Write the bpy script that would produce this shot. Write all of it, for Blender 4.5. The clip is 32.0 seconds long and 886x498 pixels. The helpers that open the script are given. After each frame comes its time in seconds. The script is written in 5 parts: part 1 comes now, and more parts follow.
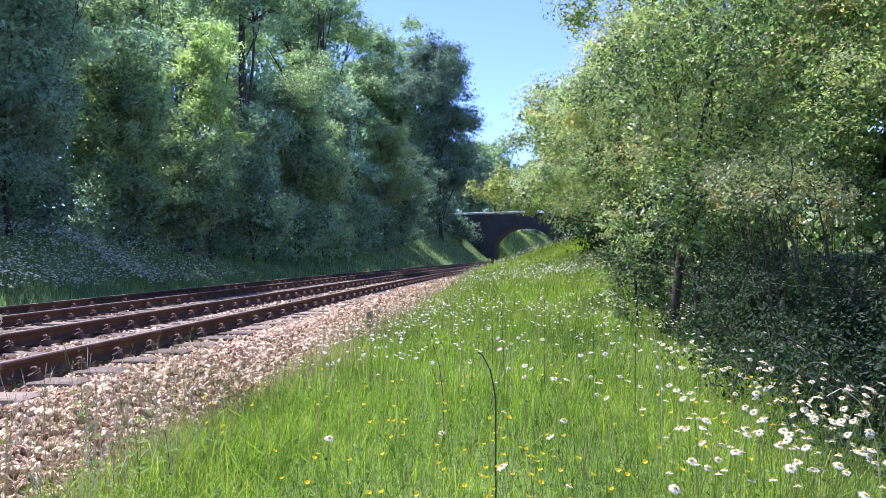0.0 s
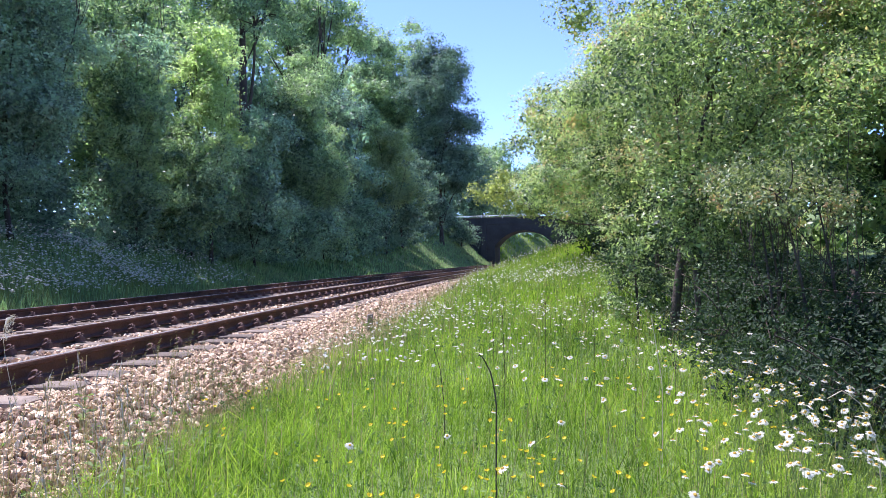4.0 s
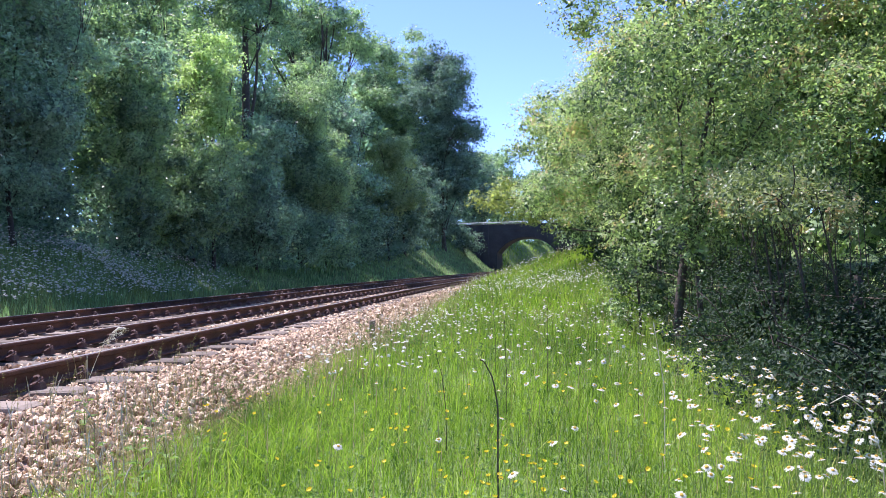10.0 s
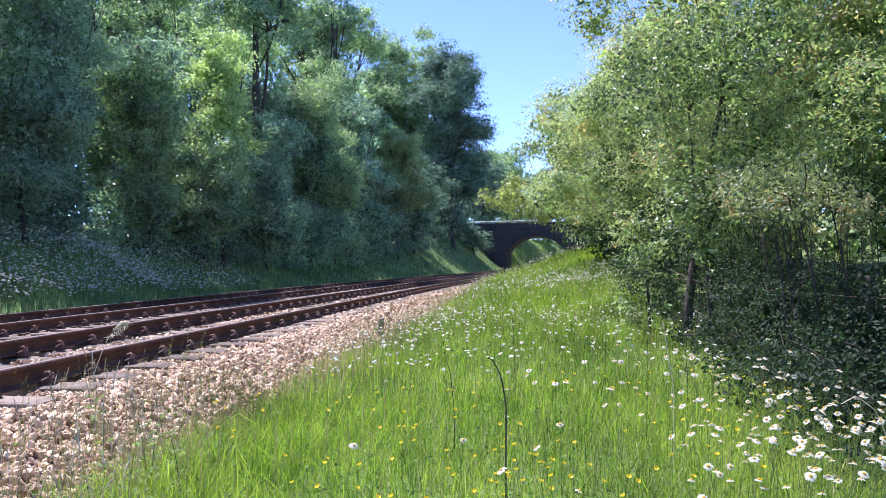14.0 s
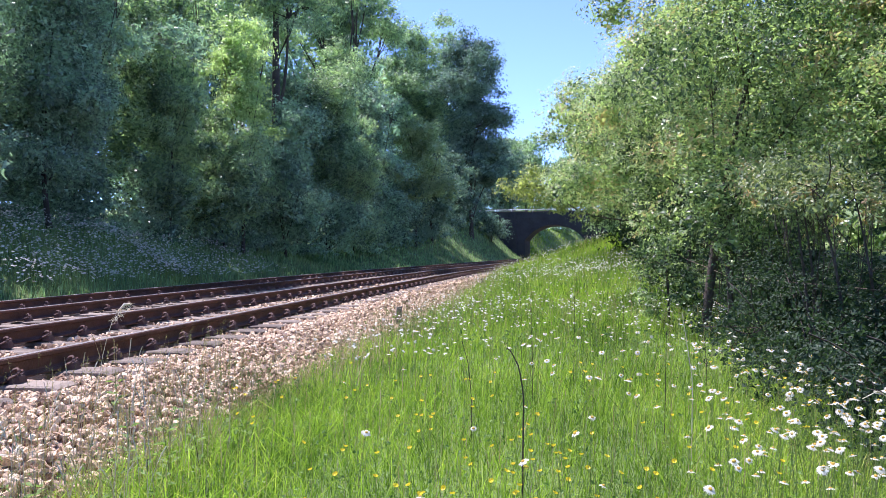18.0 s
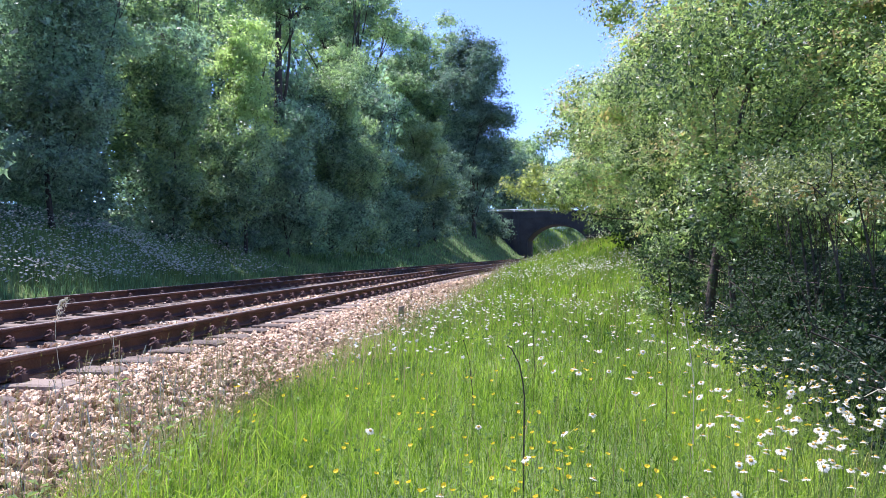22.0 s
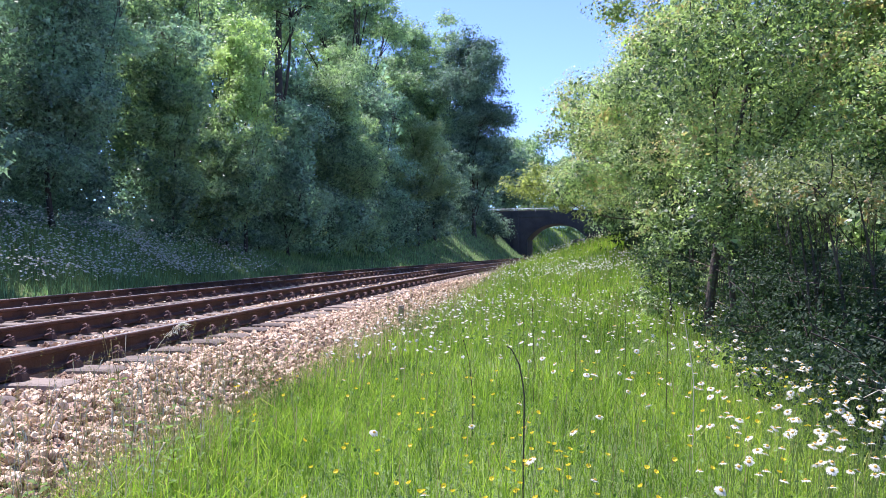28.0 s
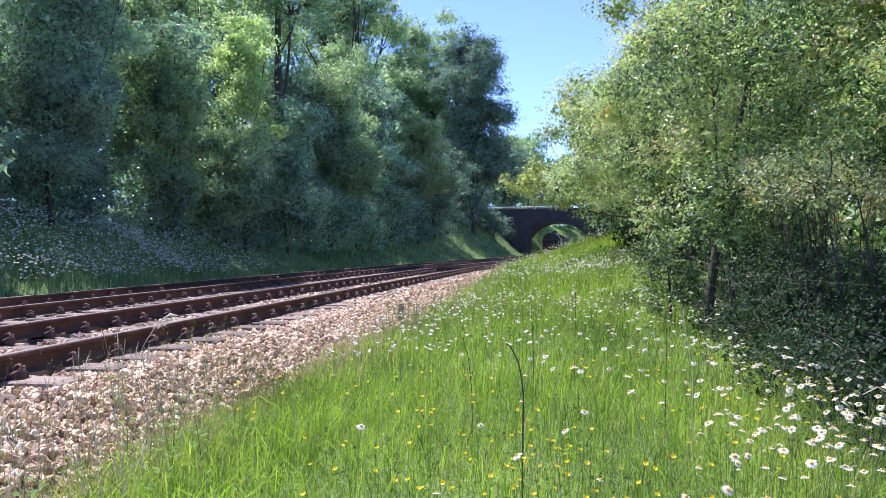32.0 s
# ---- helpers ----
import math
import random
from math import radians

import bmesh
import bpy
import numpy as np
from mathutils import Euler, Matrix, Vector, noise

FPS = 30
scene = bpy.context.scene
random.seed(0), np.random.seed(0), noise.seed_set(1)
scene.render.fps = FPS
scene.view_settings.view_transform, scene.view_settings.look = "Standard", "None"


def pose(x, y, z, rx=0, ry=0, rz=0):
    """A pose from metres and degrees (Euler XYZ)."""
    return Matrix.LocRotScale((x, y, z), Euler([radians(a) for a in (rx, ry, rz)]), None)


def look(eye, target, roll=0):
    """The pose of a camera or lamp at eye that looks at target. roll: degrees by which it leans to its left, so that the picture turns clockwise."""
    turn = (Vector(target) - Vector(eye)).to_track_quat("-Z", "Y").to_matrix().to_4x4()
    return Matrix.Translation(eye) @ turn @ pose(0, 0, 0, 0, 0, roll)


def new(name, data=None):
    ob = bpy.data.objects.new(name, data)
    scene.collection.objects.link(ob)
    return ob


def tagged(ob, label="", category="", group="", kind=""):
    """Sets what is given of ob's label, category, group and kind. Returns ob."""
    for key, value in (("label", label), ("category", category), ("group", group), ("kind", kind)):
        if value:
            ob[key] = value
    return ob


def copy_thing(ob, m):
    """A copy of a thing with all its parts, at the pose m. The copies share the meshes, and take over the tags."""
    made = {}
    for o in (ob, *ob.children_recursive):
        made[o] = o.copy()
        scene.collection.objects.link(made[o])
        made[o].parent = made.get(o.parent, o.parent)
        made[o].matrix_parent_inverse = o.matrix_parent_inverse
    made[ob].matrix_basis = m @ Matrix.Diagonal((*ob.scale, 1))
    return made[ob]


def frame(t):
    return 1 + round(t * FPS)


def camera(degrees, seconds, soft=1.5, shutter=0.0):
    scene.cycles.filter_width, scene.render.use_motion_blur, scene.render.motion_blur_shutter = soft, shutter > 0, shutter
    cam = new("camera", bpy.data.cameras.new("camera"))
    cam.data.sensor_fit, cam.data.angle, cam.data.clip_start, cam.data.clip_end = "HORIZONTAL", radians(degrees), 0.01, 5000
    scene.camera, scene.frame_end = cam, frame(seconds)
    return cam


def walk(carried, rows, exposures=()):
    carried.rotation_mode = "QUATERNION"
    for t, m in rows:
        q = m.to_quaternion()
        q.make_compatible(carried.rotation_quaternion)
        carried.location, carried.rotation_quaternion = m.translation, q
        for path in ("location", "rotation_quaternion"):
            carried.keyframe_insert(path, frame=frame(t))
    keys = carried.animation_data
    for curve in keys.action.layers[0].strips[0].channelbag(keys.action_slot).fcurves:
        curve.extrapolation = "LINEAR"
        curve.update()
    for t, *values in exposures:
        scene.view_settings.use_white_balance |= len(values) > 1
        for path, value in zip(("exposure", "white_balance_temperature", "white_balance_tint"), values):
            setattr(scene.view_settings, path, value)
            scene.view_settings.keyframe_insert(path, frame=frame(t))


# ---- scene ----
cam = camera(61.3, 32.0, soft=0.75)
PATH = [
    (0, (-0.013, 0.004, 1.227), (0.871, 19.984, 1.407), -0.94),
    (0.5, (-0.012, 0.005, 1.225), (0.873, 19.984, 1.456), -0.93),
    (1, (-0.013, 0.004, 1.225), (0.874, 19.983, 1.492), -0.94),
    (1.5, (-0.013, 0.003, 1.224), (0.871, 19.981, 1.503), -0.97),
    (2, (-0.013, 0.003, 1.226), (0.871, 19.982, 1.478), -0.95),
    (2.5, (-0.013, 0.004, 1.226), (0.865, 19.984, 1.468), -0.91),
    (3, (-0.008, 0.008, 1.223), (0.858, 19.988, 1.495), -1.00),
    (3.5, (-0.011, 0.002, 1.223), (0.853, 19.981, 1.502), -1.02),
    (5.5, (-0.011, 0.002, 1.222), (0.853, 19.982, 1.461), -1.00),
    (6, (-0.007, 0.010, 1.221), (0.853, 19.989, 1.476), -0.99),
    (6.5, (-0.011, 0.002, 1.219), (0.853, 19.981, 1.486), -1.01),
    (7, (-0.009, 0.004, 1.220), (0.855, 19.983, 1.488), -1.05),
    (7.5, (-0.009, 0.002, 1.216), (0.852, 19.981, 1.520), -1.11),
    (8, (-0.008, 0.003, 1.213), (0.854, 19.982, 1.551), -1.15),
    (8.5, (-0.009, 0.001, 1.213), (0.852, 19.980, 1.545), -1.13),
    (9, (-0.008, 0.003, 1.214), (0.854, 19.982, 1.547), -1.17),
    (9.5, (-0.007, 0.003, 1.212), (0.851, 19.981, 1.583), -1.13),
    (10, (-0.007, 0.002, 1.212), (0.798, 19.981, 1.669), -1.04),
    (10.5, (-0.010, 0.003, 1.211), (0.687, 19.985, 1.690), -0.82),
    (11, (-0.009, 0.003, 1.213), (0.670, 19.987, 1.636), -1.01),
    (11.5, (-0.006, 0.002, 1.214), (0.740, 19.983, 1.635), -1.17),
    (12, (-0.008, 0.003, 1.212), (0.786, 19.983, 1.654), -1.19),
    (12.5, (-0.011, 0.004, 1.214), (0.737, 19.985, 1.650), -1.01),
    (13, (-0.010, 0.002, 1.210), (0.667, 19.987, 1.561), -0.96),
    (13.5, (-0.007, 0.002, 1.210), (0.617, 19.989, 1.573), -0.88),
    (14, (-0.006, 0.004, 1.209), (0.557, 19.992, 1.631), -0.78),
    (14.5, (-0.003, -0.001, 1.210), (0.510, 19.989, 1.603), -0.78),
    (16.5, (-0.004, -0.000, 1.208), (0.242, 19.998, 1.272), -0.65),
    (17, (-0.009, 0.004, 1.216), (0.197, 20.003, 1.159), -0.55),
    (17.5, (-0.009, 0.003, 1.219), (0.115, 20.002, 1.187), -0.34),
    (18, (-0.008, 0.004, 1.219), (0.063, 20.004, 1.324), -0.33),
    (18.5, (-0.004, 0.006, 1.219), (0.051, 20.005, 1.369), -0.34),
    (19, (-0.006, 0.001, 1.217), (0.045, 20.000, 1.408), -0.26),
    (19.5, (-0.004, -0.000, 1.217), (0.022, 19.998, 1.453), -0.27),
    (20, (-0.000, 0.003, 1.217), (0.012, 20.003, 1.359), -0.28),
    (20.5, (-0.001, 0.001, 1.216), (0.002, 20.001, 1.273), -0.28),
    (21, (-0.000, 0.001, 1.212), (0.001, 20.001, 1.293), -0.34),
    (21.5, (-0.001, -0.001, 1.210), (-0.001, 19.998, 1.315), -0.38),
    (22, (0.000, 0.001, 1.210), (0.001, 20.001, 1.315), -0.37),
    (22.5, (0.000, 0.000, 1.210), (0.000, 20.000, 1.360), -0.37),
    (23, (-0.000, -0.000, 1.210), (0.000, 19.999, 1.405), -0.37),
    (23.5, (-0.000, -0.000, 1.210), (0.000, 19.999, 1.405), -0.37),
    (24, (0.000, 0.000, 1.210), (0.000, 20.000, 1.360), -0.37),
    (24.5, (-0.001, 0.001, 1.214), (0.001, 20.000, 1.317), -0.31),
    (25, (-0.001, 0.001, 1.218), (0.002, 20.001, 1.292), -0.28),
    (25.5, (-0.002, 0.001, 1.220), (0.003, 20.001, 1.270), -0.25),
    (27.5, (-0.002, 0.001, 1.220), (0.003, 20.001, 1.270), -0.25),
    (28, (-0.001, 0.001, 1.216), (0.002, 20.001, 1.295), -0.28),
    (28.5, (-0.002, 0.000, 1.214), (0.003, 20.000, 1.311), -0.22),
    (29, (-0.002, -0.001, 1.215), (0.006, 19.999, 1.311), -0.20),
    (29.5, (-0.004, -0.001, 1.218), (0.011, 19.998, 1.290), -0.15),
    (30, (-0.004, 0.001, 1.216), (0.021, 20.001, 1.308), -0.19),
    (30.5, (-0.003, 0.001, 1.214), (0.015, 20.001, 1.243), -0.21),
    (31, (0.002, 0.003, 1.211), (0.016, 20.003, 1.198), -0.36),
    (31.5, (0.000, -0.002, 1.208), (0.010, 19.998, 1.241), -0.28),
    (32, (0.002, 0.000, 1.212), (0.012, 20.000, 1.244), -0.32),
]
walk(cam, [(t, look(eye, target, roll)) for t, eye, target, roll in PATH], exposures=[(0, 1.51, 5700, 35), (32, 1.51, 5700, 35)])

# ---- world and sun ----
SUN_AZ, SUN_EL = radians(-52), radians(61)
world = bpy.data.worlds.new("world")
scene.world = world
world.use_nodes = True
wn = world.node_tree.nodes
sky = wn.new("ShaderNodeTexSky")
sky.sky_type, sky.sun_disc = "NISHITA", False
sky.sun_elevation, sky.sun_rotation = SUN_EL, SUN_AZ % (2 * math.pi)
sky.air_density, sky.dust_density, sky.ozone_density = 1.0, 0.1, 4.0
sky.altitude = 5500
wn["Background"].inputs["Strength"].default_value = 0.15
world.node_tree.links.new(sky.outputs[0], wn["Background"].inputs["Color"])
sun = new("sun", bpy.data.lights.new("sun", "SUN"))
sun.data.energy, sun.data.angle, sun.data.color = 3.9, radians(0.53), (1.0, 0.94, 0.82)
sun_way = Vector((math.sin(SUN_AZ) * math.cos(SUN_EL), math.cos(SUN_AZ) * math.cos(SUN_EL), math.sin(SUN_EL)))
sun.matrix_world = look(sun_way * 60, (0, 0, 0))

# ---- materials ----


def mat(name, dark, light, rough=0.8, scale=6.0, bump=0.3, metal=0.0, fine=40.0, spots=None, spec=0.4, translucent=0.0, island=False, through_colour=None, per_object=False, patches=0.9):
    """A two-scale noise material between two colours; leaves let light through."""
    m = bpy.data.materials.new(name)
    m.use_nodes = True
    nt, N, L = m.node_tree, m.node_tree.nodes, m.node_tree.links
    p = N["Principled BSDF"]
    p.inputs["Roughness"].default_value = rough
    p.inputs["Metallic"].default_value = metal
    p.inputs["Specular IOR Level"].default_value = spec
    geo = N.new("ShaderNodeNewGeometry")
    obi = N.new("ShaderNodeObjectInfo")
    big = N.new("ShaderNodeTexNoise")
    big.inputs["Scale"].default_value, big.inputs["Detail"].default_value = scale, 5
    L.new(geo.outputs["Position"], big.inputs["Vector"])
    small = N.new("ShaderNodeTexNoise")
    small.inputs["Scale"].default_value, small.inputs["Detail"].default_value = fine, 3
    L.new(geo.outputs["Position"], small.inputs["Vector"])
    mixf = N.new("ShaderNodeMath")
    mixf.operation = "MULTIPLY_ADD"
    mixf.inputs[1].default_value = 0.55
    L.new(small.outputs["Fac"], mixf.inputs[0])
    half = N.new("ShaderNodeMath")
    half.operation = "MULTIPLY_ADD"
    half.inputs[1].default_value = patches
    half.inputs[2].default_value = 0.23 - patches / 2
    L.new(big.outputs["Fac"], half.inputs[0])
    L.new(half.outputs[0], mixf.inputs[2])
    fac = mixf.outputs[0]
    if island or per_object:
        add = N.new("ShaderNodeMath")
        add.operation = "MULTIPLY_ADD"
        add.inputs[1].default_value = 0.6
        L.new(geo.outputs["Random Per Island"] if island else obi.outputs["Random"], add.inputs[0])
        sub = N.new("ShaderNodeMath")
        sub.operation = "MULTIPLY_ADD"
        sub.inputs[1].default_value, sub.inputs[2].default_value = 1.5, -0.5
        L.new(fac, sub.inputs[0])
        L.new(sub.outputs[0], add.inputs[2])
        fac = add.outputs[0]
    ramp = N.new("ShaderNodeValToRGB")
    ramp.color_ramp.elements[0].position, ramp.color_ramp.elements[1].position = 0.2, 0.8
    ramp.color_ramp.elements[0].color, ramp.color_ramp.elements[1].color = (*dark, 1), (*light, 1)
    if spots:
        e = ramp.color_ramp.elements.new(0.98)
        e.color = (*spots, 1)
    L.new(fac, ramp.inputs[0])
    L.new(ramp.outputs[0], p.inputs["Base Color"])
    if bump:
        b = N.new("ShaderNodeBump")
        b.inputs["Strength"].default_value, b.inputs["Distance"].default_value = bump, 0.02
        L.new(small.outputs["Fac"], b.inputs["Height"])
        L.new(b.outputs[0], p.inputs["Normal"])
    if translucent:
        tr = N.new("ShaderNodeBsdfTranslucent")
        if through_colour:
            mc = N.new("ShaderNodeMix")
            mc.data_type, mc.blend_type = "RGBA", "MULTIPLY"
            mc.inputs[0].default_value = 1.0
            L.new(ramp.outputs[0], mc.inputs[6])
            mc.inputs[7].default_value = (*through_colour, 1)
            L.new(mc.outputs[2], tr.inputs["Color"])
        else:
            L.new(ramp.outputs[0], tr.inputs["Color"])
        mx = N.new("ShaderNodeMixShader")
        mx.inputs[0].default_value = translucent
        L.new(p.outputs[0], mx.inputs[1])
        L.new(tr.outputs[0], mx.inputs[2])
        L.new(mx.outputs[0], N["Material Output"].inputs["Surface"])
    return m


LEAFY = dict(rough=0.45, scale=0.8, fine=6, bump=0, spec=0.5, island=True, patches=1.5)
GRASSY = dict(LEAFY, rough=0.6, spec=0.2, patches=0.9)
M_GROUND = mat("meadow soil", (0.06, 0.1, 0.025), (0.15, 0.22, 0.055), 0.95, 0.8, 0.6, fine=25)
M_GRASS = mat("grass blade", (0.042, 0.1, 0.013), (0.29, 0.42, 0.06), spots=(0.4, 0.42, 0.11), translucent=0.48, through_colour=(1.35, 1.6, 0.6), **GRASSY)
M_PALE = mat("pale dry stalk", (0.5, 0.45, 0.32), (0.75, 0.7, 0.55), 0.6, 20, 0, translucent=0.3)
M_STRAW = mat("dry grass", (0.28, 0.22, 0.1), (0.5, 0.42, 0.24), translucent=0.35, **LEAFY)
# grass tint holds the bluish cast of the shaded bank
M_BANK_GRASS = mat("shade-blued bank grass", (0.05, 0.105, 0.055), (0.29, 0.41, 0.2), translucent=0.45, through_colour=(1.3, 1.6, 1.0), **GRASSY)
M_HERB = mat("herb leaf", (0.045, 0.1, 0.028), (0.2, 0.3, 0.09), translucent=0.35, through_colour=(1.4, 1.6, 0.8), **GRASSY)
M_SEEDING = mat("seeding grass head", (0.14, 0.18, 0.045), (0.38, 0.34, 0.14), translucent=0.35, **GRASSY)
# leaf colour raised and blued to stand in for haze over the wood
M_LEAF_DARK = mat("haze-lifted dark foliage", (0.09, 0.14, 0.11), (0.31, 0.43, 0.32), translucent=0.42, through_colour=(1.4, 1.75, 1.1), **dict(LEAFY, rough=0.38, spec=0.45))
# darker foliage copy: deep, backlit shade is put into the leaf colour
M_LEAF_SHADED = mat("shade-darkened foliage", (0.06, 0.1, 0.085), (0.2, 0.29, 0.22), translucent=0.32, through_colour=(1.4, 1.75, 1.1), **dict(LEAFY, rough=0.6, spec=0.2))
# the same blue haze is mixed into this leaf colour
M_LEAF_MID = mat("haze-lifted green foliage", (0.08, 0.135, 0.09), (0.32, 0.42, 0.27), translucent=0.42, through_colour=(1.6, 1.9, 0.9), **LEAFY)
M_LEAF_HEDGE = mat("hawthorn foliage", (0.035, 0.07, 0.036), (0.4, 0.52, 0.24), spots=(0.46, 0.36, 0.22), translucent=0.4, through_colour=(1.6, 1.8, 0.95), **dict(LEAFY, rough=0.42, spec=0.4))
# leaf colour darkened to stand in for the shade under the hedge
M_BRAMBLE_SHADED = mat("shade-darkened bramble foliage", (0.011, 0.026, 0.016), (0.045, 0.078, 0.042), translucent=0.3, through_colour=(1.5, 1.8, 0.9), **GRASSY)
M_LEAF_TIPS = mat("reddish tipped foliage", (0.06, 0.1, 0.045), (0.32, 0.38, 0.19), spots=(0.46, 0.32, 0.2), translucent=0.36, through_colour=(1.5, 1.6, 0.9), **LEAFY)
M_LEAF_LIGHT = mat("light foliage", (0.13, 0.19, 0.1), (0.3, 0.37, 0.22), translucent=0.45, through_colour=(1.6, 1.8, 1.0), **LEAFY)
# ash leaf colour lightened so the crown reads as sunlit
M_LEAF_ASH = mat("ash foliage", (0.22, 0.31, 0.13), (0.44, 0.53, 0.28), translucent=0.5, through_colour=(1.4, 1.65, 0.9), **LEAFY)
M_LEAF_GOLD = mat("golden foliage", (0.13, 0.185, 0.065), (0.3, 0.37, 0.16), translucent=0.5, through_colour=(1.6, 1.6, 0.7), **LEAFY)
M_BARK = mat("bark", (0.025, 0.021, 0.017), (0.09, 0.075, 0.06), 0.95, 3, 0.9, fine=30)
M_RUST = mat("rusty rail steel", (0.045, 0.02, 0.012), (0.13, 0.06, 0.036), 0.75, 5, 0.4, fine=60)
M_RAILTOP = mat("worn rail head", (0.4, 0.37, 0.35), (0.62, 0.59, 0.56), 0.3, 4, 0.1, metal=0.8, fine=30)
M_CLIP = mat("rusty clip", (0.05, 0.025, 0.018), (0.15, 0.08, 0.06), 0.7, 15, 0.3, fine=90)
M_CONCRETE = mat("weathered concrete", (0.1, 0.082, 0.062), (0.24, 0.2, 0.15), 0.9, 4, 0.5, fine=60, per_object=True)
M_STONE = mat("pink granite ballast", (0.2, 0.126, 0.072), (0.73, 0.565, 0.36), 0.9, 8, 0.4, fine=70, island=True, spots=(0.8, 0.7, 0.52))
M_STONE_ONE = mat("pink granite stone", (0.2, 0.126, 0.072), (0.73, 0.565, 0.36), 0.9, 8, 0.4, fine=70, per_object=True, spots=(0.8, 0.7, 0.52))
M_BED = mat("ballast bed", (0.1, 0.065, 0.045), (0.56, 0.41, 0.3), 0.95, 30, 1.0, fine=55)
M_WOOD = mat("grey weathered wood", (0.1, 0.08, 0.06), (0.3, 0.26, 0.2), 0.95, 8, 0.8, fine=80)
# near-black bluish brick: the shade on the bridge is put into its colour
M_BRICK = mat("shade-darkened brick", (0.022, 0.027, 0.034), (0.05, 0.057, 0.068), 0.95, 0.8, 0.6, fine=9)
M_COPING = mat("stone coping", (0.05, 0.05, 0.045), (0.12, 0.11, 0.1), 0.9, 2, 0.4, fine=20)
M_PIPE = mat("pale galvanised pipe", (0.5, 0.5, 0.5), (0.8, 0.8, 0.8), 0.4, 2, 0.1, metal=0.2)
M_PETAL = mat("white petal", (0.56, 0.56, 0.47), (0.72, 0.72, 0.62), 0.7, 20, 0, spec=0.1, translucent=0.4)
# yellow dulled to stand in for the shade on backlit flower heads
M_DISC = mat("shade-dulled yellow disc", (0.42, 0.26, 0.03), (0.62, 0.4, 0.06), 0.8, 60, 0.4, fine=300)
M_BUTTER = mat("buttercup yellow", (0.75, 0.58, 0.01), (0.88, 0.72, 0.03), 0.3, 30, 0, translucent=0.3)
M_STEM = mat("green stem", (0.12, 0.2, 0.04), (0.22, 0.32, 0.09), 0.7, 10, 0, spec=0.2, translucent=0.3)
M_DEADSTEM = mat("brown dead stem", (0.035, 0.03, 0.018), (0.08, 0.065, 0.04), 0.9, 20, 0.3)
M_BLACK = mat("black loco paint", (0.012, 0.012, 0.013), (0.03, 0.03, 0.032), 0.45, 2, 0.1)
M_RED = mat("red buffer beam", (0.06, 0.012, 0.01), (0.1, 0.02, 0.016), 0.5, 3, 0.1)
M_MAROON = mat("dark carriage paint", (0.05, 0.015, 0.015), (0.09, 0.025, 0.025), 0.4, 2, 0.1)
M_ROOF = mat("grey carriage roof", (0.06, 0.06, 0.065), (0.12, 0.12, 0.125), 0.6, 1, 0.1)
M_STEEL = mat("steel", (0.25, 0.25, 0.25), (0.5, 0.5, 0.5), 0.35, 3, 0.1, metal=0.9)
M_GLASS = bpy.data.materials.new("dark glass")
M_GLASS.use_nodes = True
M_GLASS.node_tree.nodes["Principled BSDF"].inputs["Base Color"].default_value = (0.02, 0.025, 0.03, 1)
M_GLASS.node_tree.nodes["Principled BSDF"].inputs["Roughness"].default_value = 0.08
M_WIRE = mat("rusty wire", (0.12, 0.08, 0.06), (0.3, 0.25, 0.22), 0.6, 20, 0.1, metal=0.6)

# ---- mesh helpers ----
RNG = np.random.default_rng(7)


def fast_mesh(name, verts, faces, material=None, smooth=False):
    """A mesh from arrays of corners and of faces with equal corner counts."""
    verts, faces = np.asarray(verts, np.float32), np.asarray(faces, np.int32)
    me = bpy.data.meshes.new(name)
    k = faces.shape[1]
    me.vertices.add(len(verts))
    me.vertices.foreach_set("co", verts.ravel())
    me.loops.add(faces.size)
    me.loops.foreach_set("vertex_index", faces.ravel())
    me.polygons.add(len(faces))
    me.polygons.foreach_set("loop_start", np.arange(0, faces.size, k, dtype=np.int32))
    me.polygons.foreach_set("loop_total", np.full(len(faces), k, np.int32))
    me.polygons.foreach_set("use_smooth", np.full(len(faces), smooth))
    if material:
        me.materials.append(material)
    me.update(calc_edges=True)
    return me


def child(name, me, parent, label="", kind=""):
    ob = new(name, me)
    ob.parent = parent
    return tagged(ob, label, kind=kind)


def part(name, bm, material, parent, label="", smooth=False):
    me = bpy.data.meshes.new(name)
    bm.to_mesh(me)
    bm.free()
    me.materials.append(material)
    if smooth:
        me.polygons.foreach_set("use_smooth", np.ones(len(me.polygons), bool))
    return child(name, me, parent, label)


def tube_arrays(points, radii, sides=6):
    """Corners and quads of a tapered tube along points."""
    P = np.asarray(points, float)
    R = np.broadcast_to(np.asarray(radii, float), (len(P),))
    T = np.gradient(P, axis=0)
    T /= np.linalg.norm(T, axis=1)[:, None] + 1e-9
    ref = np.where(np.abs(T[:, 2:3]) > 0.9, [[1.0, 0, 0]], [[0, 0, 1.0]])
    A = np.cross(T, ref)
    A /= np.linalg.norm(A, axis=1)[:, None] + 1e-9
    B = np.cross(T, A)
    ang = np.linspace(0, 2 * np.pi, sides, endpoint=False)
    V = P[:, None] + R[:, None, None] * (np.cos(ang)[None, :, None] * A[:, None] + np.sin(ang)[None, :, None] * B[:, None])
    i, j = np.meshgrid(np.arange(len(P) - 1), np.arange(sides), indexing="ij")
    a, b = i * sides + j, i * sides + (j + 1) % sides
    F = np.stack([a, b, b + sides, a + sides], -1).reshape(-1, 4)
    return V.reshape(-1, 3), F


def joined(pieces):
    vs, fs, n = [], [], 0
    for v, f in pieces:
        vs.append(v)
        fs.append(np.asarray(f) + n)
        n += len(v)
    return np.concatenate(vs), np.concatenate(fs)


